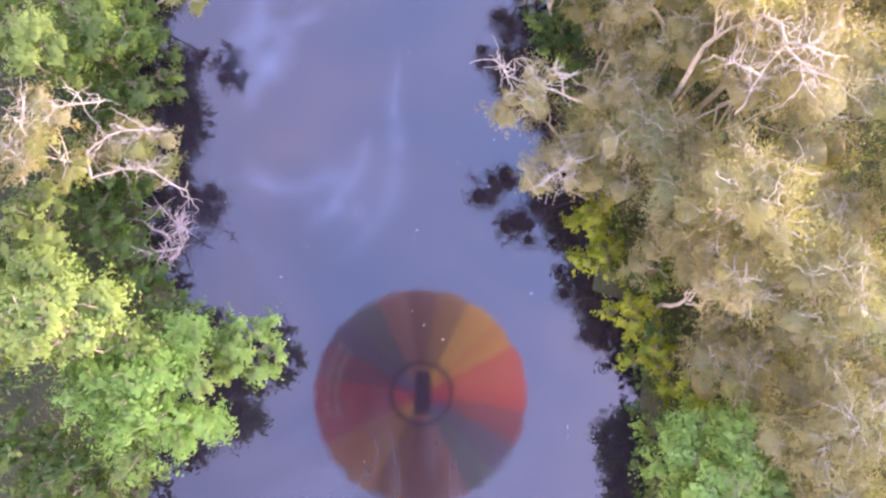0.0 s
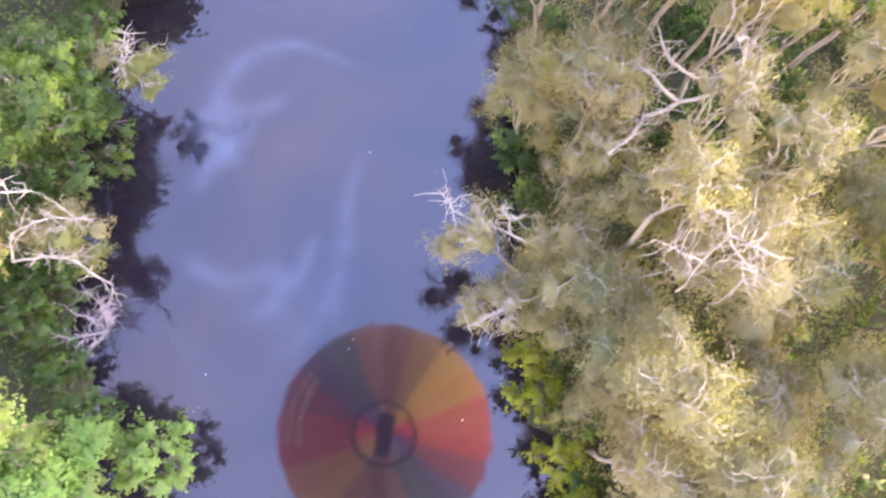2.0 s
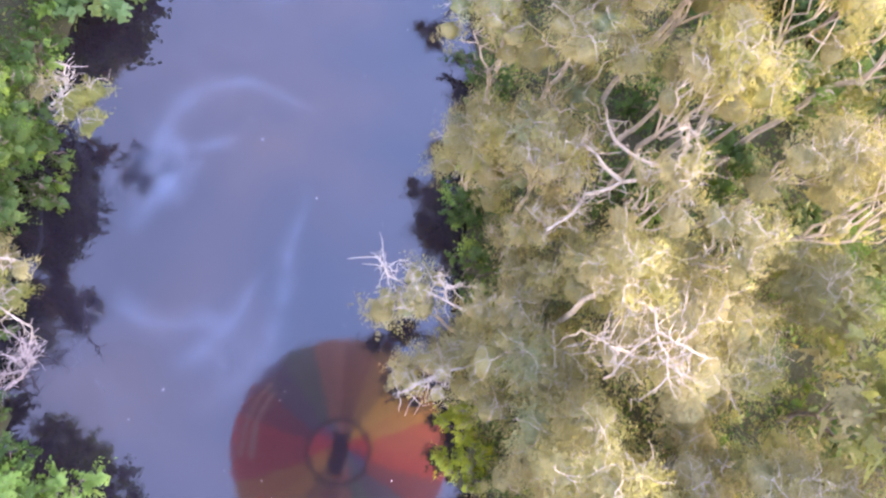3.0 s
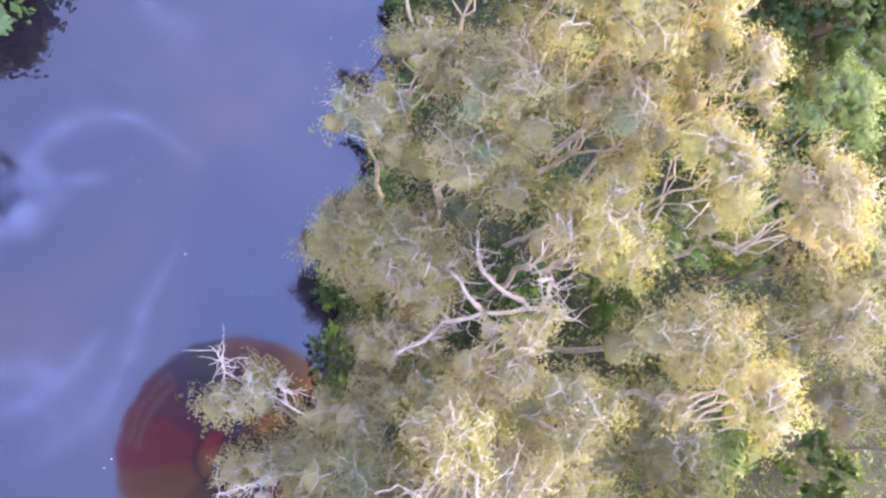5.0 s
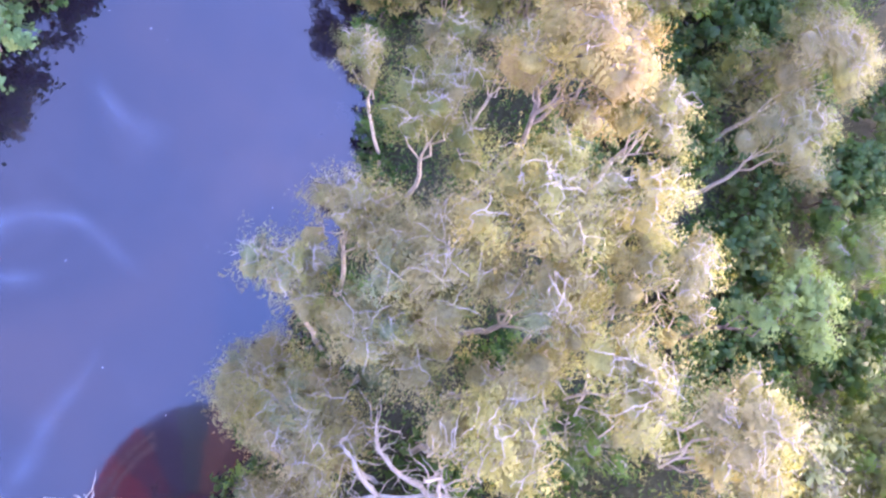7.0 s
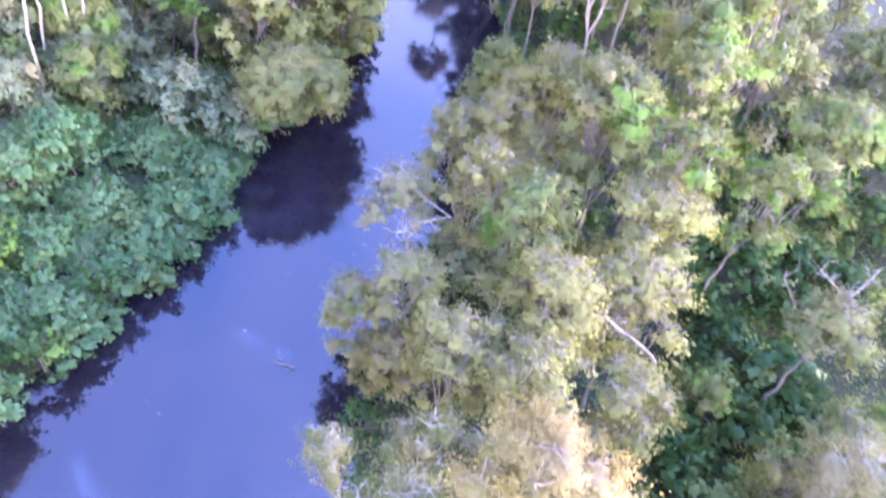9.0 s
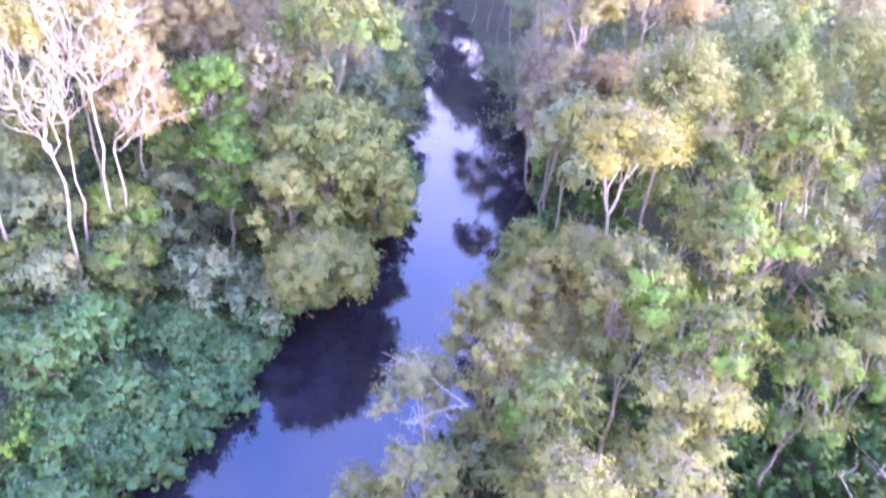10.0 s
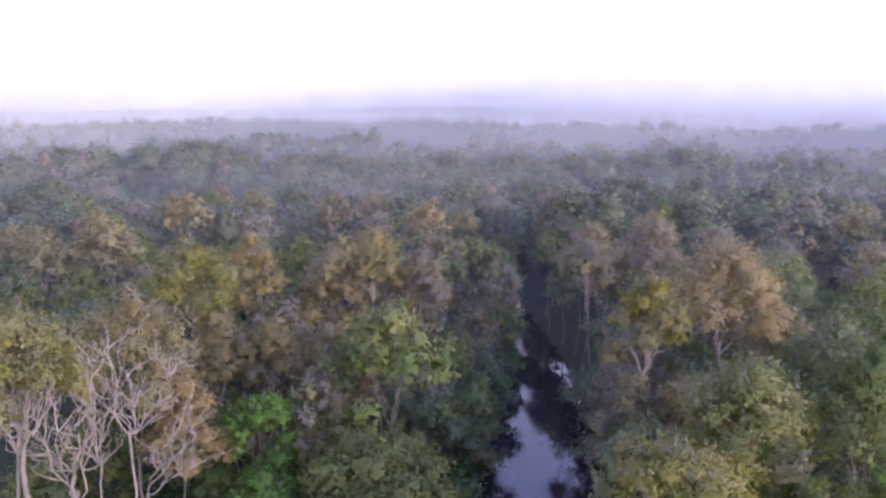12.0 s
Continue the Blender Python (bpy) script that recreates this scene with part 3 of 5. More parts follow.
    trunk.add(bent(rng, base - (0, 0, 0.3), fork, 7, 0.12) - base, np.linspace(tr * 1.3, tr * 0.85, 7), 7)
    ob = new("trunk", trunk.mesh("trunk", SHADE if "fan" in k else bark))
    ob.parent = root
    names = [n_ for n_, s_ in k["leaf"]]
    share = np.array([s_ for n_, s_ in k["leaf"]])
    limbs = [Bunch() for _ in range(min(4, len(spots)))]
    nl = 0
    verts, faces, index, norms = [], [], [], []
    core_v, core_f, core_i, core_n, ncore = [], [], [], [], 0
    twigs = k["twigs"] if coarse < 1.5 else k["twigs"] // 4
    slot = [int((math.atan2(c[1] - fork[1], c[0] - fork[0]) / (2 * math.pi) + 0.5) * len(limbs)) % len(limbs) for c, s, e in spots]
    stems = {}
    for i, limb in enumerate(limbs):
        mine = [c for (c, s, e), j in zip(spots, slot) if j == i and e == 1.0] or [c for (c, s, e), j in zip(spots, slot) if j == i]
        if mine:
            to = fork + (np.mean(mine, axis=0) - fork) * 0.62
            stems[i] = bent(rng, fork, to, 5, 0.34, 0.05)
            limb.add(stems[i] - base, np.linspace(tr * (0.75 if k["bark"] is GUM else 0.5), tr * (0.5 if k["bark"] is GUM else 0.32), 5), 6 if coarse < 2 else 4)
    for (c, s, thin), i_ in zip(spots, slot):
        limb = limbs[i_]
        nn = 6 if coarse < 1.5 else 4 if coarse < 2 else 3
        sprawl = k["bark"] is PALE and thin == 1.0 and coarse < 2 and style != "green"
        path = bent(rng, stems[i_][rng.integers(2, 5)], c + (0, 0, s * (0.6 if sprawl else 0.25)), nn, 0.4, 0.05)
        limb.add(path - base, np.linspace(tr * 0.27, tr * 0.13, nn), 4 if coarse < 1.5 else 3)
        hollow = 0.85 if k["bark"] is PALE and coarse < 2 else 0.0
        co = coarse * thin
        flat = 0.45 if style == "ytree" else 1.25 if "fan" in k else 0.8
        cc, out = lobe_clumps(rng, c, s, max(5, int(k["clumps"] * min(1.5, (s / 0.85) ** 2) / co ** 0.8)), flat, hollow)
        # foliage parts where stout limbs reach over it
        for way_ in limbs_at:
            w_ = np.array(way_)
            line = np.concatenate([np.linspace(a_, b_, 7) for a_, b_ in zip(w_[:-1], w_[1:])])
            gap = np.hypot(cc[:, None, 0] - line[None, :, 0], cc[:, None, 1] - line[None, :, 1])
            near = gap.argmin(1)
            keep = (gap.min(1) > 0.3 + stout * 1.6) | (cc[:, 2] < line[near, 2] - 0.3)
            cc, out = cc[keep], out[keep]
        up_c = cc[np.argsort(-cc[:, 2])][: twigs * 2]
        if sprawl:
            # crooked pale branches lying over the crown
            hub = path[-1]
            a0 = rng.uniform(0, 6.28)
            arms = 2 if coarse > 1.2 else 7
            for q in range(arms):
                a = a0 + q * 2 * math.pi / arms + rng.uniform(-0.4, 0.4)
                w = s * rng.uniform(0.45, 1.0)
                e = c + (w * math.cos(a), w * math.sin(a), s * 0.8 * math.sqrt(max(0.05, 1 - (w / s) ** 2)) + rng.uniform(0.02, 0.16))
                o = path[-1 - (q % 3)]
                arm = bent(rng, o, e, 6, 0.45, 0.12)
                limb.add(arm - base, np.linspace(max(0.019, tr * 0.17), 0.008, 6), 3)
                for _ in range(1):
                    b_ = arm[rng.integers(2, 5)]
                    tw = bent(rng, b_, b_ + (rng.normal(0, 0.3) * s, rng.normal(0, 0.3) * s, rng.uniform(0, 0.2)), 4, 0.5)
                    limb.add(tw - base, np.linspace(0.012, 0.006, 4), 3)
        for e in () if sprawl else up_c[rng.permutation(len(up_c))[: twigs if thin == 1.0 else 2]]:
            o = path[rng.integers(nn // 2, nn)]
            w = bent(rng, o, e + (0, 0, 0.2 * s + 0.05), 6 if coarse < 2 else 3, 0.5, 0.2) - base
            limb.add(w, np.linspace(max(0.024, tr * 0.26), 0.009, len(w)), 3)
        if not len(cc):
            continue
        weep = 0.16 * s if style in ("weep", "moss", "green", "bush", "grey", "fan_green", "fan_grey") else 0.0
        main = rng.choice(len(names), p=share)
        kind_ = np.where(rng.random(len(cc)) < (0.7 if style in ("sunny", "sun_yellow", "paper") else 0.8), main, rng.choice(len(names), len(cc), p=share))
        if style in ("paper", "sun_yellow", "sunny", "weep") and "sun_yellow" in names:
            # sunlit yellow put into the leaf colour on each lobe's sun-facing side
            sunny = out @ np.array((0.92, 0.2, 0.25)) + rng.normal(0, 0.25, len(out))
            kind_ = np.where(sunny > (0.72 if style == "paper" else 0.6 if style == "weep" else 0.45), names.index("sun_yellow"), kind_)
        pts, own, grow, face = tuft_leaves(rng, cc - base, out, max(4, (1.05 if quad and coarse < 1.1 else 1.75 if coarse < 1.1 else 0.64 if coarse < 2.2 else 0.75) * k["per"] / co ** 1.2), (0.08 + 0.07 * s) if quad else (0.12 + 0.085 * s), weep)
        big = coarse ** 0.8 * thin ** 0.5 * (1.18 if 1.1 < coarse < 2.2 else 1.0)
        fine = 0.72 if coarse < 1.1 and not quad else 1.0
        v, f = leaf_cards(rng, pts, k["ln"] * big * 0.64 * fine, k["wd"] * big * (1.25 * fine if not quad else 0.8), 0.5, quad, 0.3, face, None if quad else grow)
        norm_ = LAST["normal"]
        if coarse > 1.1 or quad or style == "sparse":
            # larger sprays deeper in, that close the crown
            inner = rng.permutation(len(pts))[: len(pts) // 4]
            mid_ = pts[inner] + (c - base - pts[inner]) * rng.uniform(0.15, 0.5, (len(inner), 1)) - (0, 0, 0.12)
            v2, f2 = leaf_cards(rng, mid_, k["ln"] * big * 1.2, k["wd"] * big * (2.6 if not quad else 1.6), 0.8, quad, 0.2, face[inner])
            norms.append(np.concatenate([norm_, LAST["normal"]]))
            f = np.concatenate([f, f2 + len(v)])
            v = np.concatenate([v, v2])
            own = np.concatenate([own, own[inner]])
        else:
            norms.append(norm_)
            vc, fc, nc = lobe_heart(rng, c - base - (0, 0, 0.1 * s), s * (0.6 if hollow else 0.7), flat)
            core_v.append(vc)
            core_n.append(nc)
            core_f.append(fc + ncore)
            core_i.append(np.full(len(fc), main))
            ncore += len(vc)
        verts.append(v)
        faces.append(f + nl)
        nl += len(v)
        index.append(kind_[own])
    for way_ in limbs_at:
        limb = limbs[0]
        pts = np.array(way_, float)
        fine = [pts[0]]
        for a_, b_ in zip(pts[:-1], pts[1:]):
            fine += list(bent(rng, a_, b_, 4, 0.14)[1:])
        fine = np.array(fine)
        limb.add(fine - base, np.linspace(stout, stout * 0.35 + 0.008, len(fine)), 6)
        for q in range(len(fine) * 3):
            o = fine[rng.integers(len(fine) // 3, len(fine))]
            w = bent(rng, o, o + rng.normal(0, 0.5, 3) * (1, 1, 0.5) + (0, 0, 0.12), 6, 0.45)
            limb.add(w - base, np.linspace(0.022, 0.007, 6), 3)
    for limb in limbs:
        if limb.n:
            lo = new("limb", limb.mesh("limb", bark))
            lo.parent = root
    f = np.concatenate(faces) + ncore
    tri = np.concatenate([np.zeros((0, 3), int)] + core_f + ([] if quad else [f]))
    kinds = np.concatenate(core_i + index)
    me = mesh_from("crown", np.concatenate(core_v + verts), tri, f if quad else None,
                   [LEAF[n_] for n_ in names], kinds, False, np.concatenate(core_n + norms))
    cr = new("crown", me)
    cr.parent = root
    tagged(root, k["label"], "shrub" if "bush" in k["word"] or "shrub" in k["word"] else "tree", group)
    TREES.append((x, y, r))
    return root


def dead_shrub(x, y, top, r):
    rng = np.random.default_rng(5)
    gz = max(float(ground_height(np.array(x), np.array(y))), -0.3)
    root = new("dead_shrub")
    root.location = (x, y, gz)
    for i in range(9):
        b = Bunch()
        a = rng.uniform(0, 6.28)
        e = np.array([r * math.cos(a) * rng.uniform(0.5, 1), r * math.sin(a) * rng.uniform(0.5, 1), (top - gz) * rng.uniform(0.6, 1)])
        p = bent(rng, (0, 0, -0.2), e, 7, 0.25)
        b.add(p, np.linspace(0.05, 0.015, 7), 5)
        for j in range(26):
            o = p[rng.integers(2, 7)]
            w = bent(rng, o, o + rng.normal(0, 0.33, 3) + (0, 0, 0.1), 4, 0.3)
            b.add(w, np.linspace(0.014, 0.005, 4), 3)
        ob = new("branch", b.mesh("branch", GREYTWIG))
        ob.parent = root
    tagged(root, "bare dead shrub with pinkish grey twigs at the bank", "shrub")


def dead_tree(x, y, top, lean):
    rng = np.random.default_rng(8)
    gz = float(ground_height(np.array(x), np.array(y)))
    root = new("dead_tree")
    root.location = (x, y, gz)
    b = Bunch()
    tip = np.array([lean[0], lean[1], top - gz])
    p = bent(rng, (0, 0, -0.3), tip, 10, 0.06)
    b.add(p, np.linspace(0.12, 0.035, 10), 7)
    tr = new("trunk", b.mesh("trunk", SHADE))
    tr.parent = root
    for i in range(13):
        b = Bunch()
        o = p[rng.integers(4, 10)]
        q = bent(rng, o, o + rng.normal(0, 1.3, 3) + (0, 0, 2.2), 6, 0.25)
        b.add(q, np.linspace(0.05, 0.015, 6), 5)
        for j in range(9):
            s = q[rng.integers(2, 6)]
            b.add(bent(rng, s, s + rng.normal(0, 0.5, 3) + (0, 0, 0.5), 4, 0.3), np.linspace(0.025, 0.008, 4), 3)
        ob = new("branch", b.mesh("branch", SHADE))
        ob.parent = root
    tagged(root, "leaning dead white tree beside the river", "tree")


def bare_gum(foot, fork, tips, thick=0.08, leafy=0.15):
    """A gum with white bare limbs that rise and split into fine twigs, thin tufts of leaves at their ends."""
    rng = np.random.default_rng(int(abs(foot[0] * 71 + foot[1] * 13)))
    gz = float(ground_height(np.array(foot[0]), np.array(foot[1])))
    base = np.array([foot[0], foot[1], gz])
    root = new("gum_tree")
    root.location = base
    b = Bunch()
    p = bent(rng, (foot[0], foot[1], gz - 0.3), fork, 9, 0.11)
    b.add(p - base, np.linspace(thick * 1.25, thick * 0.75, 9), 8)
    ob = new("trunk", b.mesh("trunk", GUM))
    ob.parent = root
    tufts = []
    for tip in tips:
        b = Bunch()
        tip = np.array(tip) + rng.normal(0, 0.25, 3) - (0, 0, 1.0)
        q = bent(rng, fork, tip, 9, 0.3, 0.04)
        b.add(q - base, np.linspace(thick * 0.6, 0.02, 9), 6)
        for j in range(8):
            o = q[rng.integers(2, 9)]
            e = o + (rng.normal(0, 1.0), rng.normal(0, 1.0), rng.uniform(0.6, 2.2))
            w = bent(rng, o, e, 6, 0.28)
            b.add(w - base, np.linspace(0.04, 0.012, 6), 4)
            for i in range(3):
                o2 = w[rng.integers(2, 6)]
                e2 = o2 + (rng.normal(0, 0.3), rng.normal(0, 0.3), rng.uniform(0.2, 0.8))
                b.add(bent(rng, o2, e2, 4, 0.3) - base, np.linspace(0.02, 0.007, 4), 3)
                tufts.append(e2)
        ob = new("limb", b.mesh("limb", GUM))
        ob.parent = root
    tufts = np.array(tufts)[rng.random(len(tufts)) < leafy]
    pts = np.repeat(tufts, 16, axis=0)
    pts = pts + rng.normal(0, 0.22, pts.shape)
    v, f = leaf_cards(rng, pts - base, 0.22, 0.07, 0.4)
    cr = new("crown", mesh_from("crown", v, f, None, [LEAF["olive"]], None))
    cr.parent = root
    tagged(root, "nearly bare white gum tree with rising split branches", "tree")
    TREES.append((fork[0], fork[1], 1.5))


# ---- river banks and near forest ----
tree("lime", -9.4, -1.0, 6.2, 2.93)
tree("lime", -6.7, 0.8, 3.6, 1.60)
tree("mint", -10.9, 0.8, 10.5, 2.03)
tree("sparse", -14.2, 6.7, 7.6, 1.83, limbs_at=(((-15.1, 5.5, 5.0), (-15.0, 6.8, 6.0), (-14.8, 8.1, 7.0)), ((-15.1, 7.1, 6.0), (-13.7, 8.0, 6.8), (-12.4, 8.5, 6.6)),))
tree("sparse", -12.0, 7.7, 5.0, 1.82, limbs_at=(((-13.2, 6.3, 4.2), (-13.4, 7.2, 4.6), (-12.6, 7.8, 5.0), (-10.9, 8.5, 4.6)), ((-13.2, 6.3, 4.2), (-12.1, 6.8, 4.4), (-11.0, 6.9, 4.4), (-9.8, 6.5, 3.6)),))
tree("mangrove", -14.8, 12.1, 6.0, 2.30)
tree("mangrove", -13.9, 12.8, 4.4, 1.40)
tree("mint", -15.2, 10.3, 7.8, 1.47)
tree("mangrove", -13.3, 4.6, 3.2, 1.37)
tree("mint", -14.7, 4.4, 5.5, 1.32)
tree("mangrove", -12.2, -4.6, 4.0, 1.61)
tree("mangrove", -9.8, 1.8, 3.0, 1.09)
tree("mangrove", -12.5, 6.4, 2.4, 1.10)
tree("mangrove", -11.4, 2.8, 2.4, 1.12)
tree("mangrove", -14.4, 14.3, 5.0, 1.40)
tree("mangrove", -13.7, 10.0, 4.2, 1.20)
tree("sparse", -12.2, 14.9, 4.6, 1.46, limbs_at=(((-12.7, 14.5, 3.6), (-12.3, 15.1, 4.0), (-12.6, 16.0, 4.2)),))
tree("mangrove", -16.3, 14.3, 4.4, 1.70)
tree("mangrove", -14.0, 11.6, 6.2, 1.90)
tree("paper", 2.6, 11.6, 7.2, 1.38, stout=0.038, limbs_at=(((4.8, 11.7, 5.5), (2.7, 11.8, 6.2), (1.6, 11.8, 6.6), (1.1, 12.2, 6.8)), ((3.8, 11.8, 5.8), (3.6, 12.0, 6.4), (3.2, 12.2, 6.9)),))
tree("paper", 4.3, 9.5, 5.6, 1.53, limbs_at=(((5.6, 10.2, 4.5), (4.5, 9.4, 5.0), (4.0, 9.0, 5.2), (3.2, 8.3, 5.0)),))
tree("mangrove", 4.2, 17.5, 2.0, 1.68)
tree("hedge", 6.1, 8.3, 2.8, 1.19)
tree("hedge", 6.8, 6.6, 2.9, 1.13)
tree("hedge", 8.1, 4.6, 2.8, 1.29)
tree("hedge", 9.3, 3.2, 2.6, 1.11)
tree("hedge", 10.9, 1.8, 2.6, 1.37)
tree("paper", 7.1, 10.7, 7.0, 2.49)
tree("paper", 9.1, 8.7, 8.0, 2.15)
tree("paper", 10.4, 12.4, 11.6, 2.92, stout=0.042, limbs_at=(((8.8, 10.4, 9.3), (8.9, 11.1, 10.7), (9.2, 11.7, 11.7)), ((9.2, 11.7, 11.7), (9.6, 11.5, 12.0), (10.6, 11.4, 11.9)), ((9.2, 11.7, 11.7), (8.9, 12.2, 11.9), (8.3, 12.3, 12.0), (8.2, 12.1, 11.8)), ((9.2, 11.6, 11.7), (9.6, 11.1, 11.8), (9.8, 10.6, 11.6)), ((8.9, 11.1, 10.7), (8.2, 11.0, 11.2), (7.7, 11.1, 11.3)),))
tree("paper", 9.0, 7.4, 12.0, 1.78)
tree("paper", 12.3, 5.4, 10.5, 2.06)
tree("paper", 9.5, 5.1, 9.5, 1.68)
tree("paper", 9.2, 7.3, 5.0, 1.83)
tree("lime", 11.1, -1.1, 6.5, 2.71)
tree("paper", 11.6, 3.0, 5.6, 1.90)
tree("paper", 13.8, 4.2, 6.4, 2.00)
tree("paper", 14.6, -1.2, 7.0, 2.00)
tree("paper", 15.4, 2.4, 7.2, 1.90)
tree("paper", 11.2, 7.2, 6.4, 1.80)
tree("paper", 13.6, 8.6, 7.2, 2.00)
tree("paper", 15.2, 6.0, 7.4, 1.90)
tree("paper", 7.7, 14.0, 8.4, 1.80)
tree("paper", 9.6, 14.6, 8.8, 1.70)
tree("paper", 13.4, 12.6, 9.0, 1.90)
tree("paper", 13.4, 1.3, 9.0, 1.93)
tree("paper", 3.1, 17.5, 7.5, 1.75)
tree("paper", 5.5, 17.1, 10.0, 1.58)
tree("paper", 8.4, 15.5, 13.5, 1.32)
tree("paper", 5.9, 15.1, 8.5, 1.15)
tree("paper", 16.0, 15.9, 9.0, 2.35)
tree("paper", 16.5, 9.2, 9.0, 2.38)
tree("paper", 4.8, 17.4, 9.6, 1.84, lean=(4.0, 0.2), stout=0.085, limbs_at=(((10.4, 18.3, 8.5), (9.0, 17.6, 8.9), (7.9, 16.9, 8.8), (6.8, 16.0, 8.9), (6.6, 15.3, 8.8), (6.0, 14.5, 8.6)), ((9.1, 17.7, 8.9), (8.1, 17.7, 9.2), (7.2, 17.9, 9.4), (6.7, 18.4, 9.6)), ((7.9, 16.9, 8.8), (7.0, 17.1, 9.2), (6.1, 17.5, 9.4)), ((9.8, 17.4, 8.0), (9.0, 17.7, 11.0), (8.7, 18.0, 11.6), (8.3, 17.7, 11.8)), ((9.4, 17.9, 9.0), (10.4, 17.8, 9.6)),))
tree("paper", 3.1, 18.0, 7.6, 1.22)
tree("sun_yellow", 8.8, 19.2, 14.6, 1.67)
tree("paper", 2.0, 20.6, 10.9, 1.44)
tree("paper", 5.3, 20.5, 12.1, 1.89)
tree("paper", 5.4, 22.6, 13.6, 2.23)
tree("sunny", 6.7, 25.0, 15.4, 2.13)
tree("sunny", 8.8, 26.4, 15.7, 1.45)
tree("sunny", 11.0, 25.7, 14.9, 1.51)
tree("sunny", 10.9, 22.1, 15.7, 1.67)
tree("sunny", 14.0, 22.7, 16.0, 1.69)
tree("green", 12.2, 21.7, 11.1, 1.34)
tree("mint", 16.0, 29.2, 12.1, 1.63)
tree("paper", 12.7, 17.9, 14.1, 1.80)
tree("sunny", 14.0, 16.8, 15.7, 1.42)
tree("paper", 10.6, 14.8, 13.6, 1.36)
tree("sun_yellow", 7.6, 12.8, 13.6, 1.29)
tree("paper", 17.6, 21.3, 13.1, 1.86)
tree("paper", 6.2, 12.2, 6.6, 1.96)
tree("paper", 5.5, 15.0, 6.1, 1.16)
tree("paper", 2.5, 23.3, 11.1, 1.57)
tree("paper", 8.4, 23.3, 14.1, 1.58)
tree("paper", 21.3, 20.1, 11.1, 1.46)
tree("moss", 2.7, 27.9, 11.6, 1.87)
tree("golden", 5.5, 30.2, 15.1, 2.25, depth=3.8)
tree("sun_yellow", 8.4, 30.6, 13.6, 1.19)
tree("mangrove", -0.0, 29.8, 1.3, 1.07)
tree("moss", -1.0, 29.2, 8.4, 1.11)
tree("paper", 13.8, 35.8, 11.1, 1.85)
tree("paper", 13.6, 39.5, 11.6, 1.91)
tree("under", 19.7, 33.3, 4.1, 2.79, coarse=1.6)
tree("under", 19.7, 40.4, 5.1, 2.93, coarse=1.6)
tree("green", 20.0, 36.3, 7.1, 1.90)
tree("under", 20.0, 42.0, 5.1, 2.51, coarse=1.6)
tree("under", 23.5, 33.1, 4.1, 2.53, coarse=1.6)
tree("under", 8.8, 46.2, 3.6, 2.40, coarse=1.6)
tree("under", 11.3, 45.4, 3.8, 2.50, coarse=1.6)
tree("under", 8.2, 49.4, 3.8, 2.40, coarse=1.6)
tree("under", 8.4, 42.4, 3.4, 2.30, coarse=1.6)
tree("under", 12.9, 47.6, 3.8, 2.50, coarse=1.6)
tree("under", 12.2, 37.8, 3.6, 2.40, coarse=1.6)
tree("under", 17.0, 35.2, 3.8, 2.50, coarse=1.6)
tree("under", 20.4, 29.8, 3.6, 2.40, coarse=1.6)
tree("under", 16.9, 37.9, 3.6, 2.40, coarse=1.6)
tree("under", 14.8, 33.0, 3.4, 2.30, coarse=1.6)
tree("under", 11.2, 41.0, 3.6, 2.30, coarse=1.6)
tree("under", 4.8, 51.0, 4.0, 2.40, coarse=1.6)
tree("under", 6.6, 54.8, 4.2, 2.60, coarse=1.6)
tree("under", 16.4, 41.6, 3.8, 2.50, coarse=1.6)
tree("under", 17.4, 31.4, 3.4, 2.30, coarse=1.6)
tree("under", 9.2, 37.6, 3.2, 2.10, coarse=1.6)
tree("under", 10.8, 33.4, 3.2, 2.10, coarse=1.6)
tree("tan", -7.5, 40.7, 8.7, 1.41, coarse=1.2, stout=0.03, limbs_at=(((-5.2, 41.5, 7.0), (-7.0, 41.0, 7.7), (-8.2, 40.4, 8.2)), ((-5.2, 41.5, 7.0), (-5.8, 39.9, 7.3), (-6.3, 38.9, 7.0))))
tree("weep", -6.0, 36.1, 6.1, 1.61, coarse=1.2, depth=5.5)
tree("weep", -3.5, 36.2, 4.5, 1.88, coarse=1.2, depth=4.2)
tree("weep", -4.8, 42.9, 10.9, 1.62, coarse=1.2, depth=5.5)
tree("green", -1.9, 42.2, 11.3, 2.01, coarse=1.2, depth=6.8)
tree("weep", 2.4, 45.4, 11.8, 2.39, coarse=1.2, stout=0.07, depth=8.1)
tree("weep", 1.6, 38.9, 11.6, 2.22, coarse=1.2, stout=0.07, depth=7.6)
tree("weep", -0.2, 35.3, 10.0, 1.76, coarse=1.2, depth=5.9)
tree("weep", 2.7, 36.1, 10.5, 2.12, coarse=1.2, depth=7.2)
tree("weep", 3.9, 41.3, 11.6, 2.06, coarse=1.2, stout=0.07, depth=6.9, limbs_at=(((5.8, 41.1, 7.3), (4.4, 39.8, 9.2), (3.5, 39.1, 10.1), (2.9, 38.4, 10.5)),))
tree("weep", -4.2, 37.2, 8.3, 1.65, coarse=1.2, depth=5.6)
tree("green", -1.3, 47.4, 14.4, 2.05, coarse=1.2, depth=6.9)
tree("green", 2.2, 47.5, 13.8, 1.65, coarse=1.2, depth=5.6)
tree("green", 5.5, 51.1, 12.2, 1.65, coarse=1.2, depth=5.6)
tree("green", 0.5, 50.8, 15.8, 1.57, coarse=1.2, depth=5.4)
tree("weep", -6.1, 51.2, 11.1, 2.18, coarse=1.2, stout=0.07, depth=7.4)
tree("weep", -6.4, 47.1, 10.5, 1.64, coarse=1.2, depth=5.6)
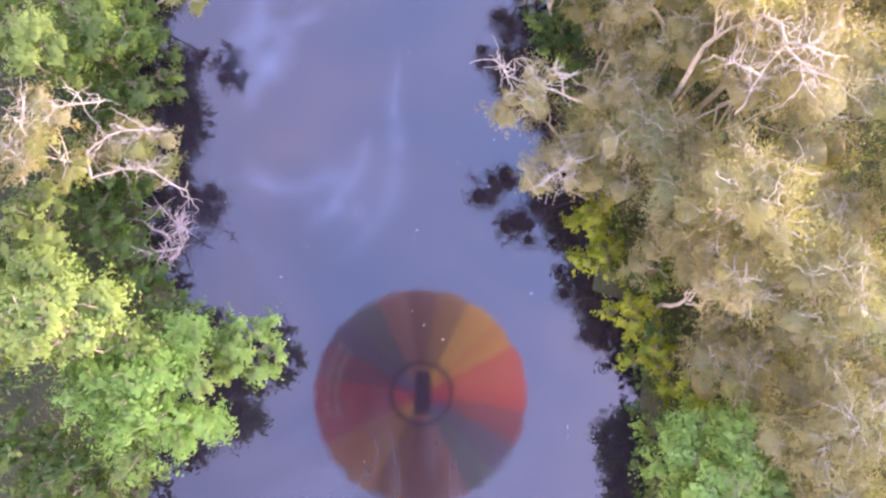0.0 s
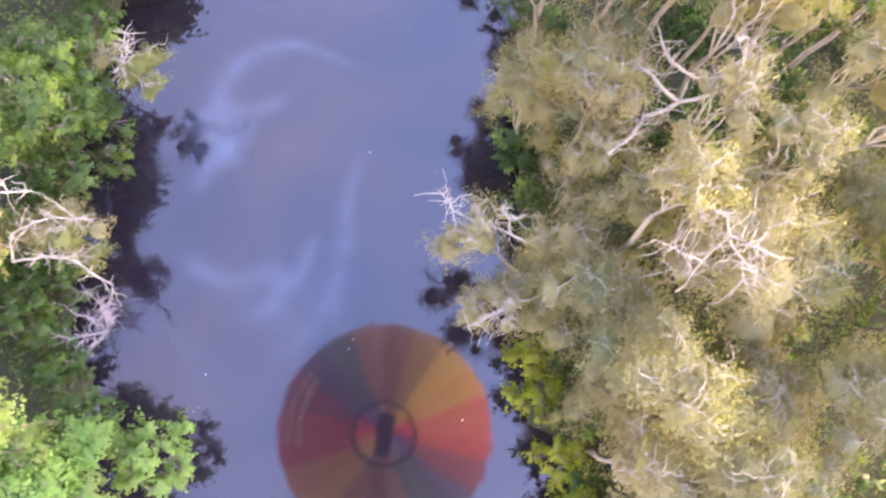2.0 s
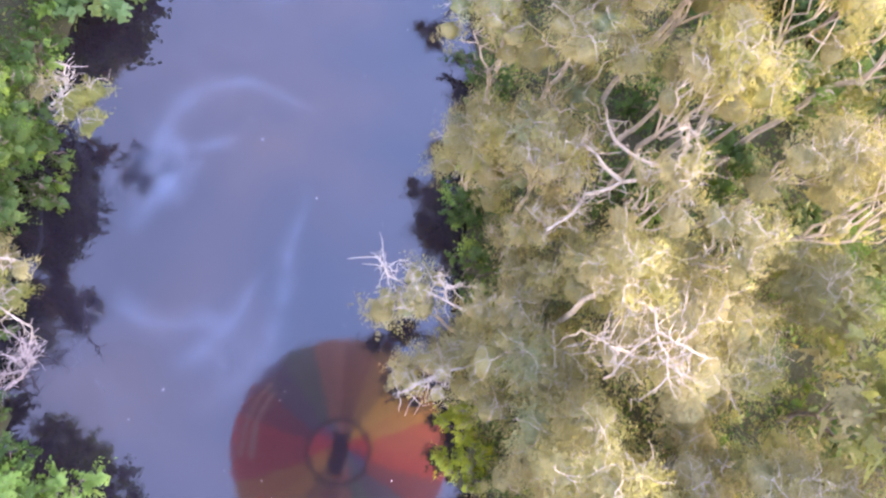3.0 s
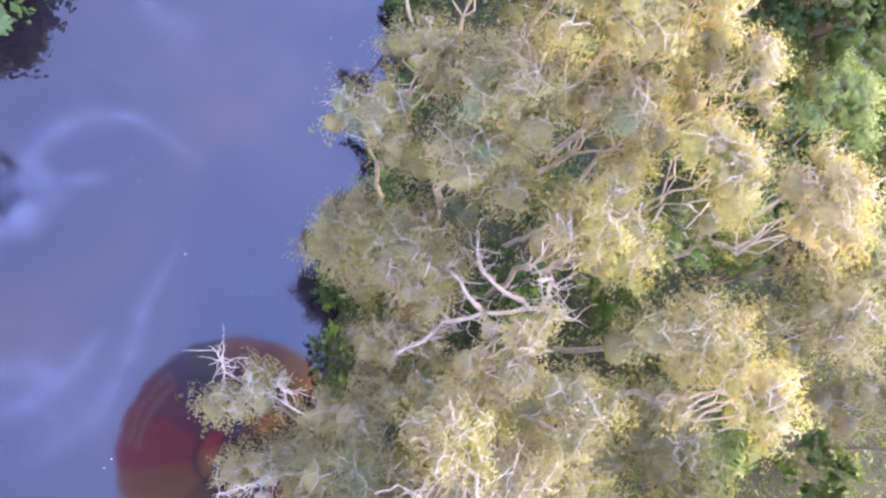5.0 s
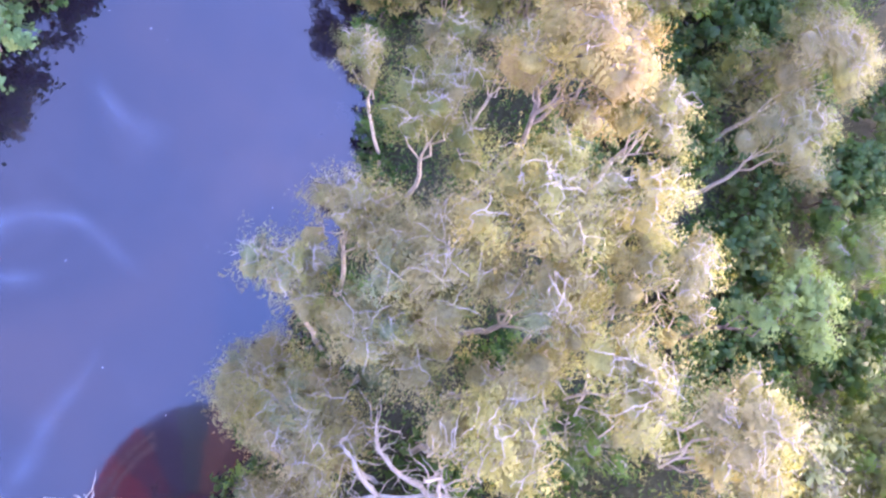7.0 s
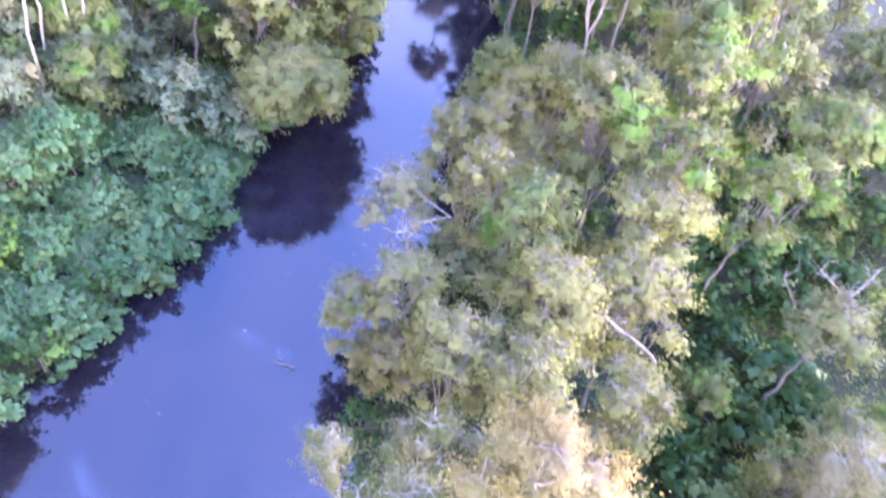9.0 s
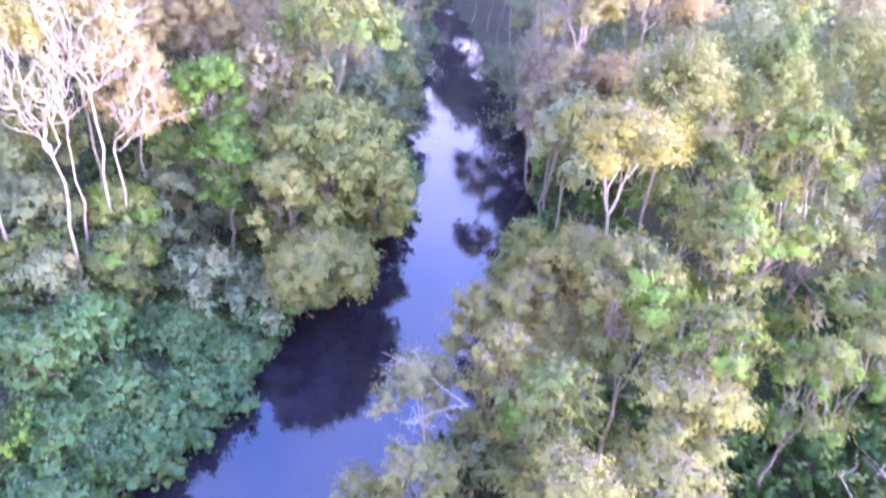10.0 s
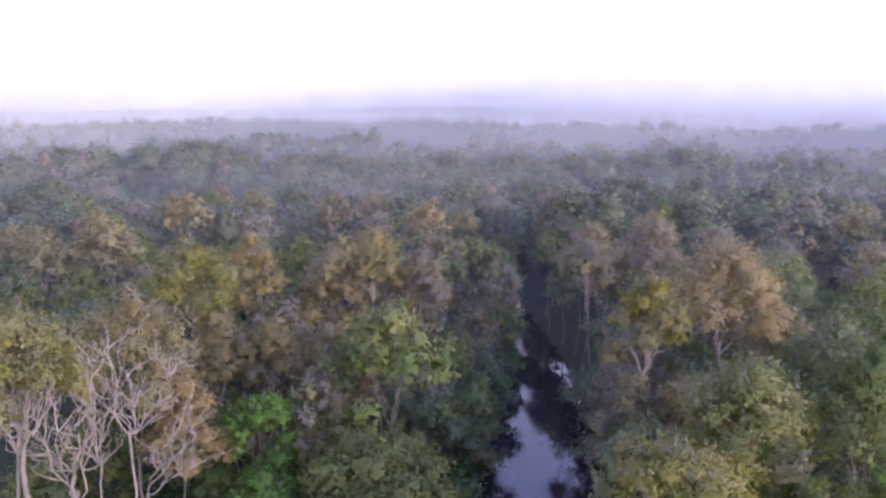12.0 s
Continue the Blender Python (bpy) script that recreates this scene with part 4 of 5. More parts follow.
tree("grey", -11.4, 51.8, 5.0, 1.52, coarse=1.2, depth=4.7)
tree("weep", 5.9, 37.6, 10.0, 1.73, coarse=1.2, stout=0.07, depth=5.8)
tree("moss", 10.6, 46.4, 11.1, 1.75, coarse=1.2, stout=0.07, depth=3.0, limbs_at=(((10.4, 47.9, 6.8), (10.4, 47.5, 10.1), (8.9, 47.0, 11.0)), ((10.4, 47.5, 10.1), (10.7, 48.5, 11.4)), ((10.4, 47.9, 6.8), (8.0, 47.3, 9.5))))
tree("under", 11.3, 49.4, 2.0, 2.97, coarse=1.6)
tree("under", 8.4, 62.5, 2.3, 3.22, coarse=1.6)
tree("under", 7.2, 47.9, 2.3, 2.04, coarse=1.6)
tree("moss", 13.2, 42.7, 8.9, 2.05, coarse=1.2, stout=0.07, depth=6.9)
tree("green", 6.6, 56.2, 13.3, 2.42, coarse=1.2, depth=8.2)
tree("bank", -18.0, 27.3, 2.0, 2.43, coarse=1.2, depth=1.7)
tree("bank", -18.9, 31.4, 2.0, 2.48, coarse=1.2, depth=1.7)
tree("bank", -19.3, 35.6, 2.0, 2.31, coarse=1.2, depth=1.7)
tree("bank", -20.1, 39.4, 2.0, 2.25, coarse=1.2, depth=1.7)
tree("bank", -21.3, 42.0, 2.0, 1.68, coarse=1.2, depth=1.7)
tree("bank", -20.1, 29.4, 3.6, 2.13, coarse=1.2, depth=3.3)
tree("bank", -20.8, 33.0, 3.2, 2.16, coarse=1.2, depth=2.9)
tree("bank", -22.5, 37.9, 3.2, 2.37, coarse=1.2, depth=2.9)
tree("bank", -23.3, 30.7, 5.5, 1.88, coarse=1.2, depth=5.2)
tree("bank", -23.5, 33.3, 6.0, 1.95, coarse=1.2, depth=5.7)
tree("bank", -24.4, 42.7, 3.3, 2.39, coarse=1.2, depth=3.0)
tree("bush", -19.0, 44.8, 7.3, 2.99, coarse=1.2)
tree("bush", -23.0, 49.2, 12.6, 4.22, coarse=1.6)
tree("bush", -22.8, 45.7, 10.3, 2.28, coarse=1.6)
tree("bush", -21.9, 51.5, 9.2, 2.66, coarse=1.6)
tree("bank", -16.9, 25.2, 2.6, 1.70, coarse=1.2, depth=2.3)
tree("bank", -16.6, 27.9, 2.7, 1.80, coarse=1.2, depth=2.4)
tree("bank", -16.9, 30.6, 2.6, 1.70, coarse=1.2, depth=2.3)
tree("bank", -17.4, 33.4, 2.7, 1.80, coarse=1.2, depth=2.4)
tree("bank", -18.2, 36.2, 2.8, 1.80, coarse=1.2, depth=2.5)
tree("bank", -19.2, 39.0, 2.9, 1.80, coarse=1.2, depth=2.6)
tree("bank", -20.3, 41.6, 3.0, 1.70, coarse=1.2, depth=2.7)
tree("bush", -20.8, 47.6, 4.4, 2.00, coarse=1.4, depth=3.8)
tree("bush", -23.4, 53.8, 6.0, 2.20, coarse=1.4, depth=5.0)
tree("lime2", -30.4, 46.0, 13.6, 2.20, coarse=1.4)
tree("lime2", -27.0, 44.4, 10.6, 1.90, coarse=1.4)
tree("grey", -27.7, 37.7, 6.5, 2.09, coarse=1.6, depth=6.2)
tree("grey", -42.4, 73.7, 8.7, 3.65, coarse=1.6, depth=8.4)
tree("grey", -54.3, 86.0, 8.7, 4.06, coarse=1.6, depth=8.4)
tree("green", 0.4, 58.0, 18.5, 2.12, coarse=1.6, depth=7.3)
tree("green", -3.9, 58.1, 15.3, 1.84, coarse=1.6, depth=6.3)
tree("grey", -26.3, 76.0, 10.3, 3.71, coarse=1.6, depth=10.0)
tree("grey", -35.6, 83.8, 4.8, 3.27, coarse=1.6, depth=4.5)
tree("moss", -2.5, 47.7, 14.7, 1.69, coarse=1.6, depth=5.7)
tree("green", 0.1, 51.8, 15.8, 1.38, coarse=1.6, depth=4.7)
tree("green", -30.6, 32.8, 5.4, 2.53, coarse=1.6, depth=5.1)
tree("green", -35.4, 34.6, 5.9, 2.41, coarse=1.6, depth=5.6)
tree("grey", -30.8, 42.3, 7.0, 2.15, coarse=1.6, depth=6.7)
tree("grey", -29.9, 44.9, 5.9, 1.85, coarse=1.6, depth=5.6)
tree("green", -32.1, 43.7, 8.7, 1.63, coarse=1.6, depth=5.5)
tree("bank", -27.7, 30.8, 3.7, 2.7, coarse=1.6, depth=3.4)
tree("bank", -26.9, 34.7, 3.7, 2.2, coarse=1.6, depth=3.4)
tree("bank", -24.0, 38.0, 2.6, 2.59, coarse=1.6, depth=2.3)
tree("grey", -28.2, 40.4, 5.4, 2.05, coarse=1.6, depth=5.1)
tree("green", -27.4, 46.6, 4.3, 1.87, coarse=1.6, depth=4.0)
tree("grey", -34.6, 50.8, 8.7, 2.05, coarse=1.6, depth=6.9)
tree("grey", -38.5, 67.2, 7.0, 3.1, coarse=1.6, depth=6.7)
tree("green", -40.4, 36.6, 6.5, 2.24, coarse=1.6, depth=6.2)
tree("grey", -33.5, 65.0, 5.9, 2.67, coarse=1.6, depth=5.6)
tree("rust", -29.3, 39.4, 2.0, 1.21, coarse=1.6)
tree("rust", -31.5, 45.4, 5.4, 1.38, coarse=1.6)
tree("grey", -29.7, 80.0, 12.5, 3.11, coarse=1.6, depth=10.6)
tree("green", -19.5, 96.2, 14.2, 3.29, coarse=1.6, depth=11.2)
tree("green", -15.3, 112.8, 16.4, 4.85, coarse=1.6, depth=16.1)
tree("green", -26.3, 36.9, 6.8, 2.09, coarse=1.6, depth=6.5)
tree("grey", -28.1, 33.6, 6.4, 2.09, coarse=1.6, depth=6.1)
tree("green", -30.1, 38.7, 7.5, 2.31, coarse=1.6, depth=7.0)
tree("grey", -32.7, 35.2, 7.9, 2.42, coarse=1.6, depth=7.3)
tree("green", -32.1, 30.6, 6.8, 2.42, coarse=1.6, depth=6.5)
tree("fan_grey", -37.3, 34.7, 11.2, 2.86, coarse=1.6, depth=8.8)
tree("fan_green", -39.5, 38.9, 11.8, 2.86, coarse=1.6, depth=8.8)
tree("fan_grey", -37.1, 29.9, 10.1, 2.86, coarse=1.6, depth=8.8)
tree("fan_green", -36.5, 44.4, 10.5, 2.53, coarse=1.6, depth=8.2)
tree("weep", -8.7, 46.6, 8.6, 1.80, coarse=1.2, depth=6.0)
tree("weep", -7.6, 50.4, 9.6, 1.90, coarse=1.2, depth=6.5)
tree("fan_green", -11.2, 53.6, 8.8, 2.00, coarse=1.4, depth=7.0)
tree("weep", -4.4, 47.0, 9.8, 1.90, coarse=1.2, depth=6.5)
tree("ytree", -5.8, 51.5, 17.8, 2.97, coarse=1.2, depth=2.1)
tree("fan_yellow", -41.7, 46.2, 21.3, 3.38, coarse=1.2, depth=6.3)
tree("fan_orange", -46.5, 53.0, 20.5, 2.6, coarse=1.2, depth=7.7)
tree("fan_yellow", -45.9, 49.3, 17.6, 2.08, coarse=1.2, depth=6.3)
tree("fan_orange", -42.0, 62.0, 20.7, 2.6, coarse=1.2, depth=6.6)
tree("fan_mauve", -40.9, 66.0, 18.5, 2.98, coarse=1.2, depth=7.5)
tree("fan_tan", -43.9, 58.9, 19.1, 3.51, coarse=1.2, depth=9.1)
tree("fan_orange", -38.1, 50.5, 15.8, 2.33, coarse=1.2, depth=5.7)
tree("fan_tan", -36.9, 54.3, 14.9, 2.46, coarse=1.2, depth=5.6)
tree("fan_tan", -34.3, 39.7, 20.4, 4.28, coarse=1.2, depth=8.9)
tree("fan_tan", -40.6, 47.7, 15.8, 2.86, coarse=1.2, depth=6.6)
tree("fan_orange", -32.1, 41.8, 15.6, 2.46, coarse=1.2, depth=6.8)
tree("fan_yellow", -30.7, 33.2, 21.8, 3.51, coarse=1.2, depth=8.0)
tree("fan_yellow", -51.2, 51.2, 18.7, 3.38, coarse=1.4, depth=8.0)
tree("fan_grey", -34.9, 59.2, 9.7, 2.6, coarse=1.4, depth=8.2)
tree("fan_mauve", -33.2, 79.3, 18.7, 2.46, coarse=1.4, depth=4.8)
tree("fan_mauve", -31.6, 86.4, 20.5, 3.63, coarse=1.4, depth=8.6)
tree("fan_mauve", -40.7, 88.8, 18.7, 3.89, coarse=1.4, depth=10.0)
tree("fan_mauve", -26.1, 77.4, 13.4, 3.38, coarse=1.4, depth=10.0)
tree("fan_mauve", -23.0, 70.2, 12.5, 2.21, coarse=1.4, depth=8.6)
tree("fan_yellow", -17.5, 66.0, 20.8, 2.40, coarse=1.2, depth=7.0)
tree("fan_tan", -16.3, 72.9, 22.4, 3.89, coarse=1.2, depth=8.2)
tree("fan_grey", -20.0, 86.4, 20.0, 4.16, coarse=1.4, depth=10.3)
tree("fan_tan", -14.5, 66.9, 14.9, 2.86, coarse=1.4, depth=7.5)
tree("fan_olive", -6.5, 57.6, 20.2, 2.98, coarse=1.2, depth=6.6)
tree("fan_green", -4.8, 66.1, 19.7, 3.25, coarse=1.4, depth=8.0)
tree("fan_green", -0.9, 53.3, 16.5, 2.08, coarse=1.2, depth=6.6)
tree("fan_green", -10.1, 64.0, 16.0, 2.98, coarse=1.4, depth=9.1)
tree("fan_grey", -10.5, 75.7, 18.5, 3.89, coarse=1.4, depth=10.0)
tree("fan_green", -3.2, 77.2, 19.3, 4.03, coarse=1.4, depth=10.6)
tree("bank", -15.7, 29.0, 2.0, 1.30, coarse=1.2, depth=1.8)
tree("bank", -15.8, 32.0, 2.0, 1.30, coarse=1.2, depth=1.8)
tree("bank", -16.6, 34.8, 2.0, 1.30, coarse=1.2, depth=1.8)
tree("bank", -17.4, 37.6, 2.0, 1.30, coarse=1.2, depth=1.8)
tree("under", 21.0, 47.4, 4.4, 2.60, coarse=1.6)
tree("under", 23.6, 43.4, 4.4, 2.60, coarse=1.6)
tree("green", 26.2, 30.6, 6.4, 2.30, coarse=1.2)
tree("green", 24.6, 28.2, 6.8, 2.20, coarse=1.2)
tree("weep", -5.3, 49.6, 12.6, 2.10, coarse=1.2, depth=5.0)
tree("paper", 9.3, 21.6, 12.0, 1.45)
tree("paper", 9.7, 24.9, 11.4, 1.30)
tree("mangrove", 1.8, 23.4, 1.7, 1.05)
tree("mangrove", -12.9, 11.8, 1.6, 1.00)
tree("mangrove", -13.6, 13.4, 1.8, 1.05)
tree("under", 8.4, 58.6, 4.0, 2.40, coarse=1.6)
tree("under", 10.2, 54.2, 4.0, 2.40, coarse=1.6)
tree("under", 3.2, 54.5, 4.2, 2.40, coarse=1.6)
tree("under", 5.4, 60.0, 4.2, 2.50, coarse=1.6)
tree("under", 7.8, 65.2, 4.4, 2.60, coarse=1.6)
tree("under", 11.6, 58.2, 4.0, 2.40, coarse=1.6)
tree("bush", -18.8, 22.4, 10.5, 2.60, coarse=1.4)
tree("mangrove", -17.8, 19.4, 8.0, 2.00, coarse=1.2)
tree("fan_mauve", -17.3, 64.4, 15.0, 2.40, coarse=1.4, depth=7.5)
tree("moss", 1.3, 31.8, 9.0, 1.50)
tree("moss", 3.6, 32.6, 9.6, 1.50)
dead_shrub(-11.0, 5.0, 2.2, 1.25)
dead_tree(-20.4, 68.4, 15.6, (-3.7, 1.8))
bare_gum((-27.7, 34.7), (-27.7, 35.0, 11.6), ((-28.0, 33.5, 17.6), (-27.7, 34.5, 18.6), (-27.4, 35.5, 18.8), (-27.0, 36.3, 18.0), (-27.9, 33.9, 15.9)))
bare_gum((-29.2, 37.6), (-29.1, 38.0, 13.8), ((-29.6, 36.6, 19.1), (-29.2, 37.5, 19.3), (-28.5, 39.7, 17.7), (-28.5, 39.4, 16.3), (-29.0, 38.4, 18.4)))
bare_gum((-28.8, 38.9), (-28.9, 38.6, 10.3), ((-28.0, 40.7, 14.4), (-28.0, 40.6, 13.0), (-28.3, 39.8, 14.2)), 0.075)
bare_gum((-29.0, 36.3), (-29.0, 36.4, 11.8), ((-28.8, 36.1, 16.3), (-29.1, 36.8, 16.9)), 0.06)
bare_gum((-35.6, 33.4), (-35.5, 34.1, 11.8), ((-35.4, 34.7, 15.0), (-34.9, 35.8, 16.1), (-35.8, 33.2, 15.6)), 0.17, 0.9)


# ---- forest beyond: copies of a few grown trees ----
def forest():
    rng = np.random.default_rng(21)
    stock, low = [], []
    tops = (16.5, 14.5, 18, 15.5, 17, 17.5, 16, 13)
    wide = (3.3, 3.0, 3.0, 3.1, 3.4, 2.8, 3.2, 3.4)
    for i, s in enumerate(("fan_green", "fan_grey", "fan_tan", "fan_grey", "fan_green", "fan_mauve", "fan_mauve", "bush")):
        stock.append(tree(s, -84.0 - 5 * i, 70.0 + 3 * (i % 3), tops[i], wide[i], coarse=4.6 if s == "bush" else 3.6, depth=wide[i] * 2.3, group="forest beyond the river"))
    mid_stock = [tree(s, -120.0 + 6 * i, 92.0, (11.5, 10.0, 12.5, 9.5)[i], (2.9, 2.6, 2.7, 2.8)[i], coarse=3.6, depth=7.5, group="forest beyond the river") for i, s in enumerate(("fan_grey", "fan_green", "fan_mauve", "fan_green"))]
    for i, s in enumerate(("under", "green", "under", "grey")):
        low.append(tree(s, -60.0 - 5 * i, 62.0, (6.0, 7.0, 7.5, 6.5)[i], 2.4, coarse=3.0, depth=5.0, group="understorey of the forest"))

    near_low = [tree(s, -100.0 + 5 * i, 46.0, (4.5, 5.5, 4.0)[i], 2.0, coarse=2.4, depth=3.5, group="understorey of the forest") for i, s in enumerate(("under", "green", "mangrove"))]
    near_stock = [tree(s, -110.0 + 6 * i, 40.0, (11.5, 13.5, 10.0)[i], 2.5, coarse=2.8, group="forest beyond the river") for i, s in enumerate(("moss", "green", "moss"))]

    def visible(x, y):
        far = math.hypot(x - 8, y - 26)
        head = math.degrees(math.atan2(-(x - 8), y - 26))
        if y > 30:
            return far < 110 and (-60 if far < 40 else -22 if far < 55 else 8) < head < 88
        return 9 < x < 26 or -21 < x < -11

    def sow(kinds, tries, most, gap, r_lo, r_hi, taken, keep_off, s_lo, s_hi, reach, from_y=-6):
        cell = {}
        for q in taken:
            cell.setdefault((int(q[0] // 6), int(q[1] // 6)), []).append(q)
        made = 0
        for _ in range(tries):
            x, y = rng.uniform(-112, 32), rng.uniform(from_y, 122)
            if not visible(x, y) or math.hypot(x - 8, y - 26) > reach or from_bank(np.array(x), np.array(y)) < keep_off or (r_hi > 2.7 and 6 < x < 18 and 28 < y < 56):
                continue
            r = rng.uniform(r_lo, r_hi)
            near = [q for i in (-1, 0, 1) for j in (-1, 0, 1) for q in cell.get((int(x // 6) + i, int(y // 6) + j), ())]
            if any(math.hypot(x - q[0], y - q[1]) < (q[2] + r) * gap for q in near):
                continue
            cell.setdefault((int(x // 6), int(y // 6)), []).append((x, y, r))
            i = int(rng.integers(len(kinds)))
            if len(kinds) > 4 and i in (2, 5, 6) and math.hypot(x - 8, y - 26) < 50 and x > -18:
                i = 0
            if from_y > 0 and math.hypot(x - 8, y - 26) < 48:
                continue
            pick = kinds[i]
            if math.hypot(x - 8, y - 24) < 46 and (x > -2 or y < 32):
                pick = (near_stock if len(kinds) > 4 else near_low)[i % 3] if from_y < 0 else pick
            s = rng.uniform(s_lo, s_hi)
            m = Matrix.Translation((x, y, float(ground_height(np.array(x), np.array(y))))) @ Matrix.Rotation(rng.uniform(0, 6.28), 4, "Z")
            c = copy_thing(pick, m)
            w = s * r / (0.5 * (r_lo + r_hi))
            c.scale = (w, w, s)
            made += 1
            if made >= most:
                break

    # shrubs leaning over the water along both banks
    fringe = [tree("mangrove", -104.0, 56.0, 4.2, 1.9, coarse=2.49, lean=(0, 0), group="bank shrubs"), tree("bank", -99.0, 54.0, 4.0, 2.0, coarse=2.4, lean=(0, 0), group="bank shrubs")]
    for y in np.arange(-8.0, 88.0, 2.1):
        m_, h_ = river(y)
        for side in (-1, 1):
            slim = 0.7 if (side > 0 and (1 < y < 42 or 47 < y < 80)) or (side < 0 and -3 < y < 17) else 1.0
            x = float(m_ + side * (h_ + rng.uniform(0.0, 1.2) + (0.4 if side < 0 and y < 18 else 1.6 if y > 60 else 0.8 if side > 0 and y > 46 else 0)))
            m = Matrix.Translation((x, y + rng.uniform(-0.6, 0.6), 0.15)) @ Matrix.Rotation(rng.uniform(0, 6.28), 4, "Z")
            c = copy_thing(fringe[int(rng.random() < 0.5 and (side < 0 or y > 40))], m)
            w = slim * rng.uniform(0.75, 1.1)
            c.scale = (w, w, w * rng.uniform(0.7, 1.15))
    # taller trees that close over the narrow reach upstream
    for y in np.arange(82.0, 106.0, 3.0):
        m_, h_ = river(y)
        for side in (-1, 1):
            x = float(m_ + side * (h_ + rng.uniform(0.9, 2.2) + (1.0 if y > 60 else 0)))
            yy = y + rng.uniform(-0.8, 0.8)
            if any(math.hypot(x - q[0], yy - q[1]) < q[2] * 0.9 for q in TREES):
                continue
            m = Matrix.Translation((x, yy, 0.3)) @ Matrix.Rotation(rng.uniform(0, 6.28), 4, "Z")
            c = copy_thing(stock[(0, 1, 3, 6, 4)[int(rng.integers(5))]], m)
            w = rng.uniform(0.7, 0.95)
            c.scale = (w, w, w * rng.uniform(0.75, 1.0))
            TREES.append((x, yy, 2.2))
    # tall trees added to the east, mostly out of view, to block the low sun from the bank
    for y in np.arange(-14.0, 60.0, 4.2):
        for x in (26.5, 31.5):
            m = Matrix.Translation((x + rng.uniform(-1, 1), y + rng.uniform(-1, 1), 0.8)) @ Matrix.Rotation(rng.uniform(0, 6.28), 4, "Z")
            c = copy_thing(stock[(0, 3, 4, 6)[int(rng.integers(4))]], m)
            c.scale = (0.95, 0.95, rng.uniform(0.8, 1.0))
            TREES.append((x, y, 3.0))
    sow(stock, 9000, 150, 0.74, 2.4, 3.3, list(TREES), 1.4, 0.84, 1.12, 110)
    sow(mid_stock, 6000, 105, 0.8, 2.0, 2.8, [], 1.2, 0.8, 1.15, 80, 44)
    sow(low, 9000, 110, 0.78, 1.6, 2.6, [], 1.0, 0.6, 1.1, 52)


forest()


def crown_domes(rng, xs, ys, tops, rs, rows=5, around=9):
    """Crowns far away: lumpy closed domes, one to a tree."""
    n = len(xs)
    e = np.linspace(1.5, -0.5, rows)
    a = np.arange(around) * 2 * math.pi / around
    d = np.stack([np.cos(e)[:, None] * np.cos(a)[None], np.cos(e)[:, None] * np.sin(a)[None], np.repeat(np.sin(e)[:, None], around, 1)], -1).reshape(-1, 3)
    lump = rng.uniform(0.58, 1.15, (n, len(d), 1))
    high = rng.uniform(0.75, 1.15, (n, 1, 1))
    v = np.stack([xs, ys, tops - rs], -1)[:, None] + d[None] * lump * rs[:, None, None] * np.concatenate([np.ones((n, 1, 2)), high], -1)
    k = np.arange(rows - 1)[:, None] * around
    b, c = np.arange(around)[None], (np.arange(around)[None] + 1) % around
    f = np.stack([k + b, k + around + b, k + around + c, k + c], -1).reshape(-1, 4)
    f = (f[None] + (np.arange(n) * len(d))[:, None, None]).reshape(-1, 4)
    soft = np.repeat(d[None], n, 0) * 0.8 + rng.normal(0, 0.15, (n, len(d), 3)) + (0, 0, 0.15)
    return v.reshape(-1, 3), f, soft.reshape(-1, 3)


